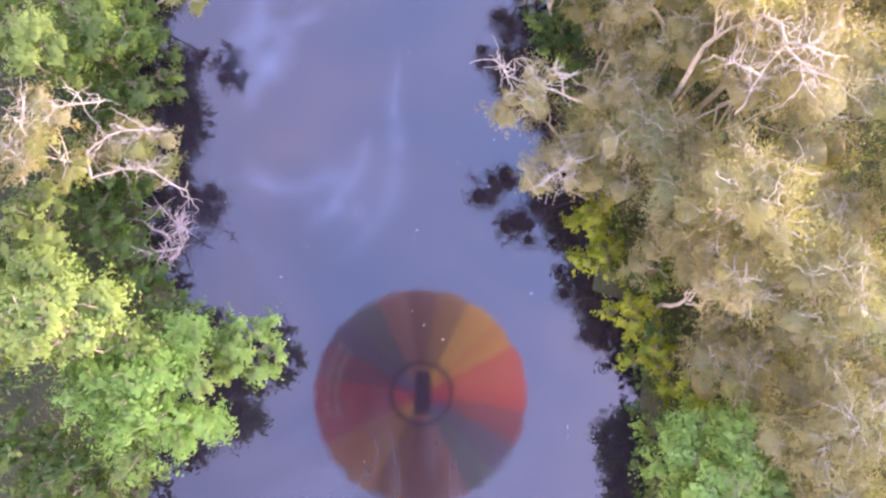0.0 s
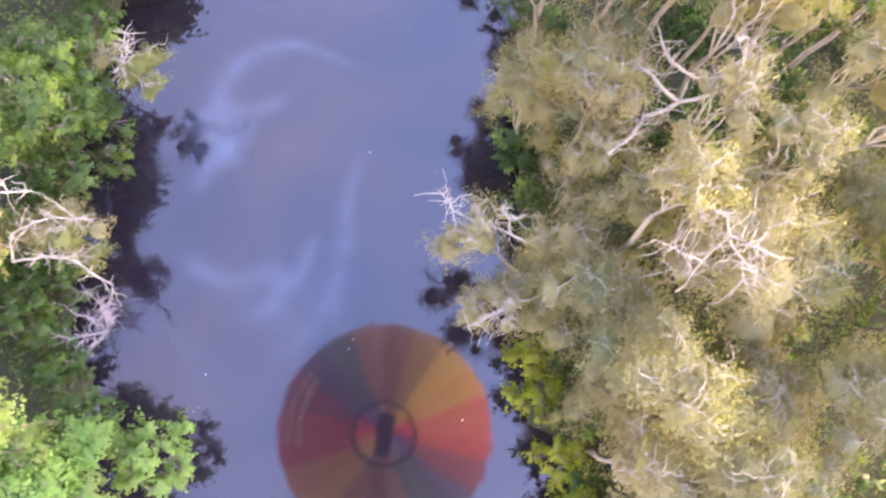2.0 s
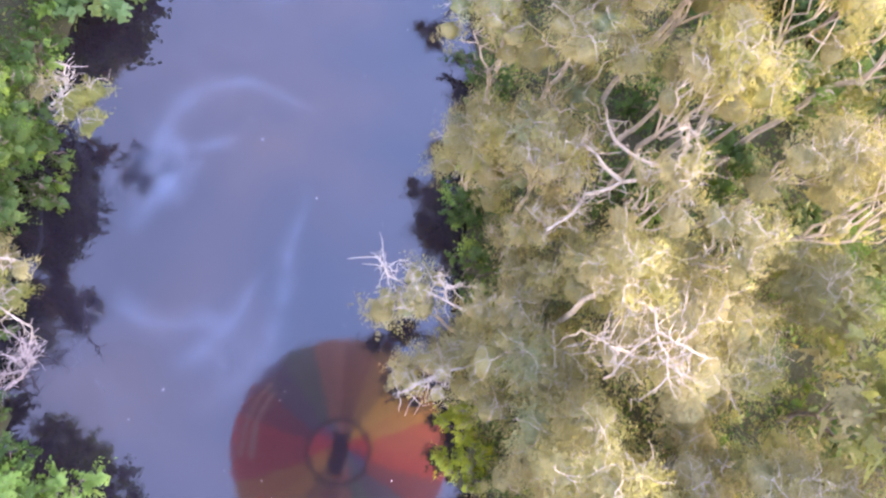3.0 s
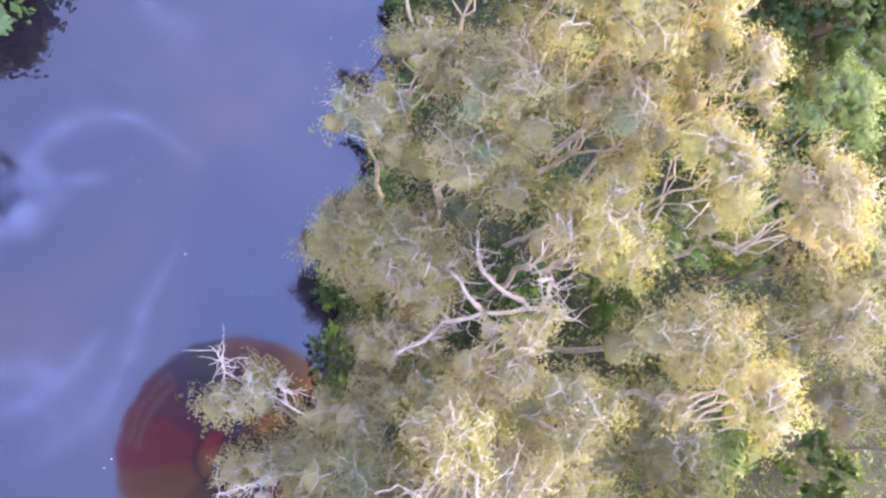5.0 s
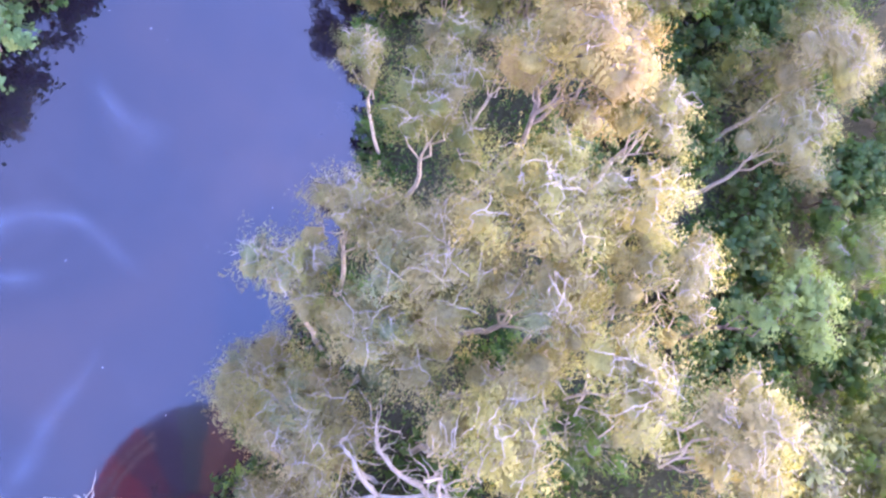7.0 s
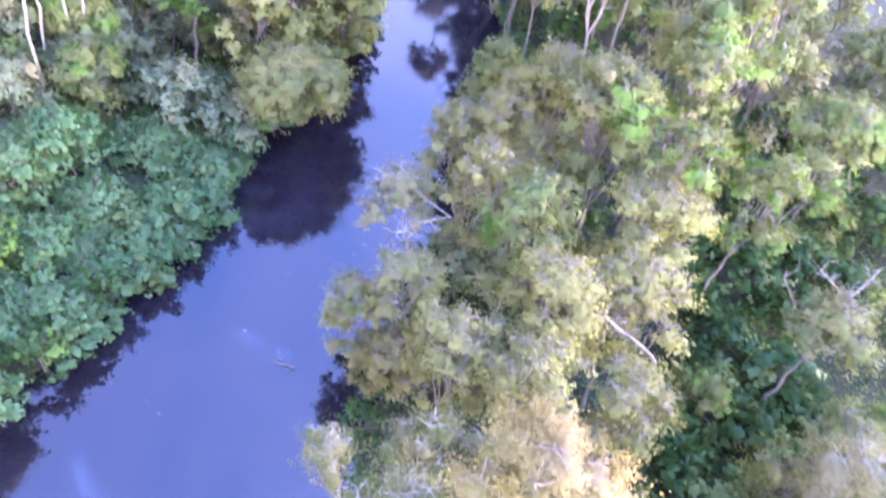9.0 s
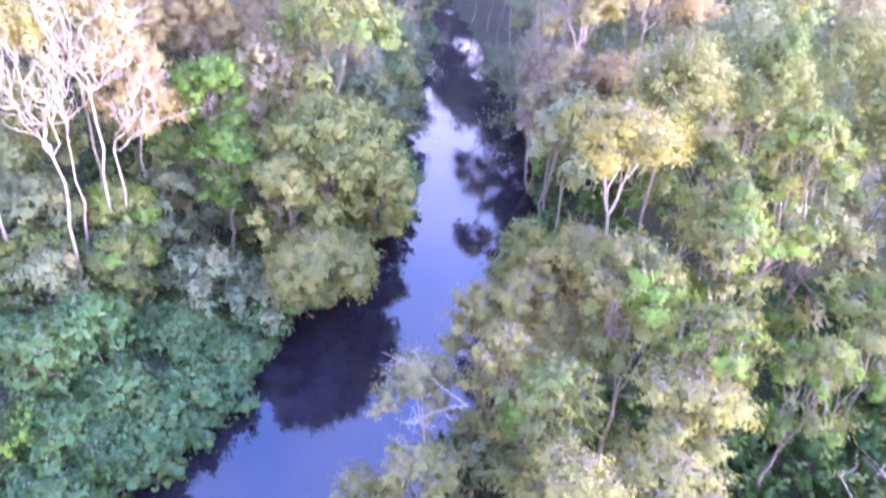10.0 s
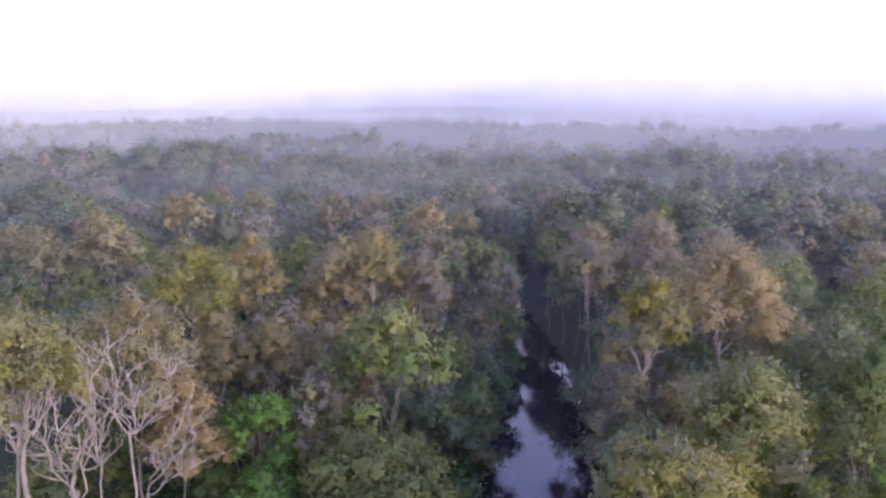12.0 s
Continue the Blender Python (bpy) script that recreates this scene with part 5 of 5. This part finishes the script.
def far_woods():
    rng = np.random.default_rng(4)
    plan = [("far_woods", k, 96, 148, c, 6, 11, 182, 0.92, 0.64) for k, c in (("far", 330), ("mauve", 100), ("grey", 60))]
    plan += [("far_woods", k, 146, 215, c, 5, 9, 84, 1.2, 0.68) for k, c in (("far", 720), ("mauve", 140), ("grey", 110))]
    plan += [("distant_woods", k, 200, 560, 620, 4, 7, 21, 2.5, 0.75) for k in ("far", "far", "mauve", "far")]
    for name, leaf, lo, hi, count, rows, around, per, size, core in plan:
        rad = np.sqrt(rng.uniform(lo ** 2, hi ** 2, count))
        ang = np.radians(rng.uniform(8, 96, count))
        x, y = 8 - rad * np.sin(ang), 26 + rad * np.cos(ang)
        keep = from_bank(x, y) > 3
        x, y = x[keep], y[keep]
        n = len(x)
        tops = rng.uniform(10, 18, n) + 2.0 * np.sin(x * 0.04) * np.cos(y * 0.03)
        wide = rng.uniform(2.4, 4.6, n) * (1.0 if hi < 300 else 1.6)
        v, f, soft = crown_domes(rng, x, y, tops - wide * (1 - core), wide * core, rows, around)
        # plumes of leaves heaped over each crown
        lobes = 7
        a = np.arange(lobes) * 2.39996 + rng.uniform(0, 6.28, (n, 1))
        q = np.sqrt((np.arange(lobes) + 0.3) / lobes)[None] * rng.uniform(0.8, 1.15, (n, lobes))
        heap = np.stack([x[:, None] + np.cos(a) * q * wide[:, None] * 0.75, y[:, None] + np.sin(a) * q * wide[:, None] * 0.75, tops[:, None] - wide[:, None] * (0.35 + q ** 2 * rng.uniform(0.5, 1.3, (n, lobes)))], -1)
        way_ = rng.normal(0, 1, (n, lobes, per // lobes, 3))
        way_[..., 2] = np.abs(way_[..., 2]) * 1.1 - 0.25
        way_ /= np.linalg.norm(way_, axis=-1, keepdims=True)
        at = heap[:, :, None] + way_ * wide[:, None, None, None] * np.array((0.42, 0.42, 0.5)) * rng.uniform(0.8, 1.1, way_.shape[:3] + (1,))
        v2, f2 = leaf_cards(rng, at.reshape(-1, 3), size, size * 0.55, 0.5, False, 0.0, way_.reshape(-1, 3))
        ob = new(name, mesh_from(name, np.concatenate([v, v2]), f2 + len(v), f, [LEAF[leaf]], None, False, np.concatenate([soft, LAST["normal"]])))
        tagged(ob, "distant mixed forest canopy fading into mist", "forest", kind="stuff")
    # canopy towards the horizon
    nr, na = 46, 400
    r = 125 * np.exp(np.linspace(0, 3.15, nr))
    a = np.radians(np.linspace(-25, 120, na))
    rr, aa = np.meshgrid(r, a, indexing="ij")
    x, y = 8 - rr * np.sin(aa), 26 + rr * np.cos(aa)
    z = np.where(rr < 430, 7.5, 11) + rng.uniform(0, 4, rr.shape) + np.where(rr > 900, rng.uniform(0, 9, rr.shape), 0) + np.clip((rr - 900) / 1900, 0, 1) * (22 + 16 * np.sin(aa * 9) + 9 * np.sin(aa * 23 + 2))
    i = (np.arange(nr - 1)[:, None] * na + np.arange(na - 1)[None]).ravel()
    f = np.stack([i, i + 1, i + na + 1, i + na], -1)
    ob = new("far_hills", mesh_from("far_hills", np.stack([x, y, z], -1).reshape(-1, 3), None, f, [LEAF["dark"]]))
    tagged(ob, "low wooded hills on the hazy horizon", "hills", kind="structure")


far_woods()


def undergrowth():
    """Ferns, grass and saplings on the forest floor."""
    rng = np.random.default_rng(9)
    for leaf, count, size in (("dark", 60000, 0.3), ("green", 40000, 0.28), ("moss", 14000, 0.26)):
        x, y = rng.uniform(-38, 30, count), rng.uniform(-10, 70, count)
        x = np.where(y > 40, x - 12, x)
        keep = from_bank(x, y) > 0.4
        x, y = x[keep], y[keep]
        tuft = 0.5 + 0.5 * np.sin(x * 1.3 + np.sin(y * 0.9) * 2) * np.sin(y * 1.1 + 0.4)
        z = ground_height(x, y) + rng.uniform(0.05, 1.3, len(x)) * tuft + 0.08
        v, f = leaf_cards(rng, np.stack([x, y, z], -1), size, size * 0.4, 0.5)
        ob = new("undergrowth", mesh_from("undergrowth", v, f, None, [LEAF[leaf]]))
        tagged(ob, "low ferns, grass and saplings on the forest floor", "undergrowth", kind="stuff")


undergrowth()


def fan_palm(x, y, h):
    rng = np.random.default_rng(3)
    gz = float(ground_height(np.array(x), np.array(y)))
    root = new("palm")
    root.location = (x, y, gz)
    b = Bunch()
    b.add(bent(rng, (0, 0, -0.2), (0, 0, h), 6, 0.05), np.linspace(0.11, 0.09, 6), 7)
    ob = new("trunk", b.mesh("trunk", BROWN))
    ob.parent = root
    for i in range(22):
        a = i * 2.4
        e = rng.uniform(0.1, 1.1)
        ln = rng.uniform(0.7, 1.0)
        d = np.array([math.cos(a) * math.cos(e), math.sin(a) * math.cos(e), math.sin(e)])
        s = np.array([-math.sin(a), math.cos(a), 0])
        m = (0, 0, h) + d * ln * 0.6
        t_ = (0, 0, h) + d * ln + np.array([0, 0, -0.25])
        v = [np.array((0, 0, h)) + s * 0.02, np.array((0, 0, h)) - s * 0.02, m - s * 0.05, m + s * 0.05, t_]
        ob = new("frond", mesh_from("frond", v, [[3, 2, 4]], [[0, 1, 2, 3]], [LEAF["green"]]))
        ob.parent = root
    tagged(root, "small spiky green palm under the trees", "palm")


fan_palm(11.35, 16.7, 3.4)


def floating_specks():
    """Scraps of foam and petals on the river."""
    rng = np.random.default_rng(12)
    n = 46
    y = rng.uniform(-6, 45, n)
    m, h = river(y)
    x = m + rng.uniform(-0.8, 0.8, n) * h
    v, f = leaf_cards(rng, np.stack([x, y, np.full(n, 0.02)], -1), 0.042, 0.036, 20, True)
    ob = new("foam_specks", mesh_from("foam_specks", v, None, f, [plain_material("white_foam", (0.85, 0.85, 0.85))]))
    tagged(ob, "small white scraps of foam drifting on the water", "foam", kind="stuff")


floating_specks()


def film_material():
    """Thin pale scum on the water, fading out to its edges and ends."""
    m, t, p, out = node_material("surface_scum")
    p.inputs["Base Color"].default_value = (0.30, 0.42, 0.58, 1)
    p.inputs["Roughness"].default_value = 0.5
    c = t.nodes.new("ShaderNodeTexCoord")
    s = t.nodes.new("ShaderNodeSeparateXYZ")
    t.links.new(c.outputs["UV"], s.inputs[0])
    soft_ = ramp_node(t, [(0.0, (0, 0, 0)), (0.35, (0.35, 0.35, 0.35)), (0.55, (1, 1, 1)), (0.75, (0.4, 0.4, 0.4)), (1.0, (0, 0, 0))])
    t.links.new(s.outputs["Y"], soft_.inputs["Fac"])
    ends = ramp_node(t, [(0.0, (0, 0, 0)), (0.25, (1, 1, 1)), (0.75, (1, 1, 1)), (1.0, (0, 0, 0))])
    t.links.new(s.outputs["X"], ends.inputs["Fac"])
    n = noise_node(t, 0.7, 4, 0.6)
    wisp = ramp_node(t, [(0.3, (0.1, 0.1, 0.1)), (0.65, (1, 1, 1))])
    t.links.new(n.outputs["Fac"], wisp.inputs["Fac"])
    f = mix_node(t, "MULTIPLY", 1.0, mix_node(t, "MULTIPLY", 1.0, soft_.outputs["Color"], ends.outputs["Color"]), wisp.outputs["Color"])
    k = t.nodes.new("ShaderNodeMath")
    k.operation = "MULTIPLY"
    k.inputs[1].default_value = 0.10
    t.links.new(f, k.inputs[0])
    clear = t.nodes.new("ShaderNodeBsdfTransparent")
    mx = t.nodes.new("ShaderNodeMixShader")
    t.links.new(k.outputs[0], mx.inputs[0])
    t.links.new(clear.outputs[0], mx.inputs[1])
    t.links.new(p.outputs[0], mx.inputs[2])
    t.links.new(mx.outputs[0], out.inputs["Surface"])
    return m


SCUM = film_material()
FILMS = []


def surface_film(wide, way_):
    """One swirl of scum on the river."""
    rng = np.random.default_rng(int(abs(way_[0][0] * 91 + way_[0][1] * 17)))
    pts = np.array(way_, float)
    n = 40
    s = np.linspace(0, len(pts) - 1, n)
    p = np.stack([np.interp(s, np.arange(len(pts)), pts[:, i]) for i in (0, 1)], -1)
    for _ in range(8):
        p[1:-1] = (p[:-2] + 2 * p[1:-1] + p[2:]) / 4
    g = np.gradient(p, axis=0)
    side = np.stack([-g[:, 1], g[:, 0]], -1) / (np.linalg.norm(g, axis=1)[:, None] + 1e-9)
    half = 2.2 * wide * (0.8 + 0.35 * np.sin(np.linspace(0, 5, n) + rng.uniform(0, 6)))
    q = np.linspace(-1, 1, 5)
    v = p[:, None] + side[:, None] * (q[None, :] * half[:, None])[:, :, None]
    v = np.concatenate([v, np.full((n, 5, 1), 0.006 + 0.002 * (len(FILMS) % 6))], -1).reshape(-1, 3)
    k = (np.arange(n - 1)[:, None] * 5 + np.arange(4)[None]).ravel()
    me = mesh_from("surface_film", v, None, np.stack([k, k + 1, k + 6, k + 5], -1), [SCUM], None, True)
    uv = me.uv_layers.new(name="film")
    idx = np.empty(len(me.loops), np.int32)
    me.loops.foreach_get("vertex_index", idx)
    uv.data.foreach_set("uv", np.stack([(idx // 5) / (n - 1), (idx % 5) / 4], -1).astype(np.float32).ravel())
    ob = new("surface_film", me)
    tagged(ob, "pale blue swirl of scum drifting on dark water", "scum", kind="stuff")
    FILMS.append(ob)


surface_film(0.45, ((-3.4, 16.0), (-3.0, 15.1), (-3.1, 13.1), (-2.7, 11.4), (-2.3, 9.7), (-2.5, 8.2), (-3.4, 6.5), (-4.5, 4.9)))
surface_film(0.55, ((-10.0, 12.5), (-9.6, 13.1), (-9.9, 14.7), (-9.7, 17.0), (-8.8, 18.7), (-7.2, 19.6), (-5.6, 19.2), (-3.3, 19.1)))
surface_film(0.60, ((-10.7, 14.9), (-9.1, 15.3), (-7.6, 16.1), (-6.6, 16.9)))
surface_film(0.40, ((-7.9, 12.9), (-8.5, 13.8), (-8.2, 14.8), (-7.6, 15.4)))
surface_film(0.95, ((-9.6, 8.1), (-8.7, 8.1), (-6.6, 8.0), (-5.1, 8.6), (-4.1, 9.2)))
surface_film(0.60, ((-5.7, 6.2), (-4.4, 7.9), (-3.8, 9.8), (-3.7, 11.6)))
surface_film(0.80, ((-10.9, 14.6), (-9.1, 13.8), (-9.4, 12.1), (-9.5, 11.3)))
surface_film(0.60, ((-11.5, 25.2), (-10.5, 24.4), (-8.4, 23.7), (-6.5, 23.8)))
surface_film(0.50, ((-11.2, 33.4), (-10.2, 33.6), (-9.3, 33.6)))
surface_film(0.45, ((-9.1, 34.0), (-8.1, 33.9), (-7.2, 33.7)))


def floating_branch(x, y):
    """A drowned branch breaking the surface, with scum round it."""
    rng = np.random.default_rng(31)
    root = new("floating_branch")
    root.location = (x, y, 0)
    b = Bunch()
    b.add(bent(rng, (-0.5, -0.2, -0.05), (0.6, 0.3, 0.12), 6, 0.25), np.linspace(0.05, 0.02, 6), 5)
    for i in range(6):
        o = np.array([rng.uniform(-0.3, 0.5), rng.uniform(-0.1, 0.2), 0.02])
        b.add(bent(rng, o, o + (rng.normal(0, 0.3), rng.normal(0, 0.3), 0.15), 4, 0.3), np.linspace(0.02, 0.007, 4), 3)
    ob = new("branch", b.mesh("branch", BROWN))
    ob.parent = root
    tagged(root, "dark drowned branch breaking the still water", "branch")


floating_branch(-8.0, 33.7)

# ---- the balloon over the river ----
def balloon(x, y, z0, turn):
    """A hot-air balloon: envelope of twenty bulging gores, mouth ring, burner frame, wicker basket."""
    hues = {"brown": (0.40, 0.20, 0.12), "olive": (0.55, 0.36, 0.09), "amber": (1.0, 0.66, 0.1), "orange": (1.0, 0.52, 0.06), "red": (1.0, 0.11, 0.08),
            "scarlet": (1.0, 0.15, 0.08), "plum": (0.5, 0.12, 0.2), "blue": (0.16, 0.2, 0.45), "teal": (0.15, 0.33, 0.38), "rose": (0.6, 0.36, 0.28)}
    order = ("brown", "olive", "amber", "orange", "scarlet", "red", "plum", "blue", "teal", "rose")
    cloth = {n_: plain_material(n_ + "_fabric", tuple(0.92 * q + 0.05 for q in c), 0.55, 0.06, 0.4, 0.32) for n_, c in hues.items()}
    root = new("hot_air_balloon")
    root.location = (x, y, z0)
    root.rotation_euler = (0, 0, radians(turn))
    big, mouth, rise = 23.0, 5.2, 7.5
    top = rise + big * 2.05
    n = 26
    s = np.linspace(0, 1, n)
    zz = rise + (top - rise) * s
    # inverted-drop outline
    prof = mouth + (big - mouth) * np.sin(np.clip(s / 0.62, 0, 1) * math.pi / 2) ** 0.95
    cap = s > 0.62
    prof[cap] = big * np.sqrt(np.clip(1 - ((s[cap] - 0.62) / 0.38) ** 2, 0.0004, 1))
    for g in range(20):
        across = 7
        a0 = radians(90 - 18 * g - 9)
        q = np.linspace(0, 1, across)
        a = a0 + q * 2 * math.pi / 20
        bulge = 1 + 0.009 * np.sin(q * math.pi)[None] * np.clip(s * 4, 0, 1)[:, None]
        r = prof[:, None] * bulge
        v = np.stack([r * np.cos(a)[None], r * np.sin(a)[None], np.repeat(zz[:, None], across, 1)], -1).reshape(-1, 3)
        i = (np.arange(n - 1)[:, None] * across + np.arange(across - 1)[None]).ravel()
        f = np.stack([i, i + 1, i + across + 1, i + across], -1)
        ob = new("gore", mesh_from("gore", v, None, f, [cloth[order[g % 10]]], None, True))
        ob.parent = root
        tagged(ob, order[g % 10] + " fabric gore")
    # lettering too blurred to read, as pale bars
    pale = plain_material("pale_lettering", (0.95, 0.72, 0.70), 0.6, 0.1, 2.0, 0.1)
    for row, sz in ((0, 0.33), (1, 0.26)):
        for i in range(9):
            a = radians(150 + i * 5.2 + row * 2)
            za = rise + (top - rise) * sz
            ra = float(np.interp(sz, s, prof)) * 1.02
            bm = bmesh.new()
            bmesh.ops.create_cube(bm, size=1)
            bmesh.ops.scale(bm, vec=(0.08, 1.3, 2.0), verts=bm.verts)
            bm.transform(Matrix.Translation((ra * math.cos(a), ra * math.sin(a), za)) @ Matrix.Rotation(a, 4, "Z") @ Matrix.Rotation(radians(35), 4, "Y"))
            part("lettering_bar", bm, pale, root)
    dark = plain_material("dark_band", (0.22, 0.18, 0.10), 0.7, 0.15, 2.0, 0.4)
    bm = bmesh.new()
    ring = []
    for k in range(40):
        a = 2 * math.pi * k / 40
        for rr, hz in ((5.2, rise), (5.8, rise + 0.2), (5.8, rise + 1.3), (5.2, rise + 1.1)):
            ring.append(bm.verts.new((rr * math.cos(a), rr * math.sin(a), hz)))
    for k in range(40):
        for c in range(4):
            p, o = k * 4, ((k + 1) % 40) * 4
            bm.faces.new((ring[p + c], ring[p + (c + 1) % 4], ring[o + (c + 1) % 4], ring[o + c]))
    part("mouth_ring", bm, dark, root, "dark green mouth ring")
    wicker = plain_material("wicker", (0.12, 0.055, 0.035), 0.9, 0.3, 14)
    bx, by = 1.4, 3.5
    for px_, py_, sx, sy in ((0, by, 2 * bx, 0.1), (0, -by, 2 * bx, 0.1), (bx, 0, 0.1, 2 * by), (-bx, 0, 0.1, 2 * by)):
        bm = bmesh.new()
        bmesh.ops.create_cube(bm, size=1)
        bmesh.ops.scale(bm, vec=(sx, sy, 1.6), verts=bm.verts)
        bmesh.ops.translate(bm, vec=(px_, py_, 0.85), verts=bm.verts)
        bmesh.ops.bevel(bm, geom=bm.edges[:], offset=0.03, segments=1, affect="EDGES")
        part("basket_side", bm, wicker, root)
    bm = bmesh.new()
    bmesh.ops.create_cube(bm, size=1)
    bmesh.ops.scale(bm, vec=(2 * bx + 0.12, 2 * by + 0.12, 0.1), verts=bm.verts)
    part("basket_floor", bm, wicker, root)
    steel = plain_material("burner_steel", (0.4, 0.4, 0.42), 0.35)
    b = Bunch()
    for sx in (-1, 1):
        for sy in (-1, 1):
            b.add([(sx * bx, sy * by, 1.6), (sx * 0.7, sy * 1.4, 4.4)], [0.06, 0.06], 6)
            b.add([(sx * 0.7, sy * 1.4, 4.4), (sx * 3.6, sy * 3.7, rise + 0.2)], [0.02, 0.02], 4)
    ob = new("suspension_frame", b.mesh("suspension_frame", steel))
    ob.parent = root
    for sx in (-0.5, 0.5):
        bm = bmesh.new()
        bmesh.ops.create_cone(bm, cap_ends=True, segments=14, radius1=0.32, radius2=0.44, depth=0.9)
        bmesh.ops.translate(bm, vec=(sx, 0, 4.5), verts=bm.verts)
        part("burner", bm, steel, root)
    tagged(root, "rainbow hot-air balloon with a wicker basket above the river", "balloon")


balloon(1.2, 1.5, 97.0, 8)


# ---- see-through sheets that stand in for haze over the far forest ----
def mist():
    # rings of pale sheets imitate haze that thickens with distance
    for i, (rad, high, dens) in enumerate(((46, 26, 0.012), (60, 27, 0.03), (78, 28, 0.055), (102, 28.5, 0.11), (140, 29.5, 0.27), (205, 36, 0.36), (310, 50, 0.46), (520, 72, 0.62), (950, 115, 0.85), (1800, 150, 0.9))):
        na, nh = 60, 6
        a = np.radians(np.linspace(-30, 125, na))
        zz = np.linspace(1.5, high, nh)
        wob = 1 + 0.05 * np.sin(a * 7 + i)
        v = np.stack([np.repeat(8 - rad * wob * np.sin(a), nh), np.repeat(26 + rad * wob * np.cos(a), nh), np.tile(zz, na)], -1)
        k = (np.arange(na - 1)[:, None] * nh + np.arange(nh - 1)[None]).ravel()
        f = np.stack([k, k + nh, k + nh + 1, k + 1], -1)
        me = mesh_from("mist", v, None, f, [haze_sheet_material("mist", dens, 0.45 if rad < 200 else 0.55 if rad < 300 else 0.66 if rad < 500 else 0.8)], None, True)
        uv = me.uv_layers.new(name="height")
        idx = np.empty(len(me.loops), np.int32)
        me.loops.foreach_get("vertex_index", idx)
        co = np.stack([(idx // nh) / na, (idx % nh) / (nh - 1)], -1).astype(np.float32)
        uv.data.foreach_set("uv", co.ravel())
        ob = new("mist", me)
        tagged(ob, "upright see-through sheet standing in for haze over the forest", "mist", kind="stuff")


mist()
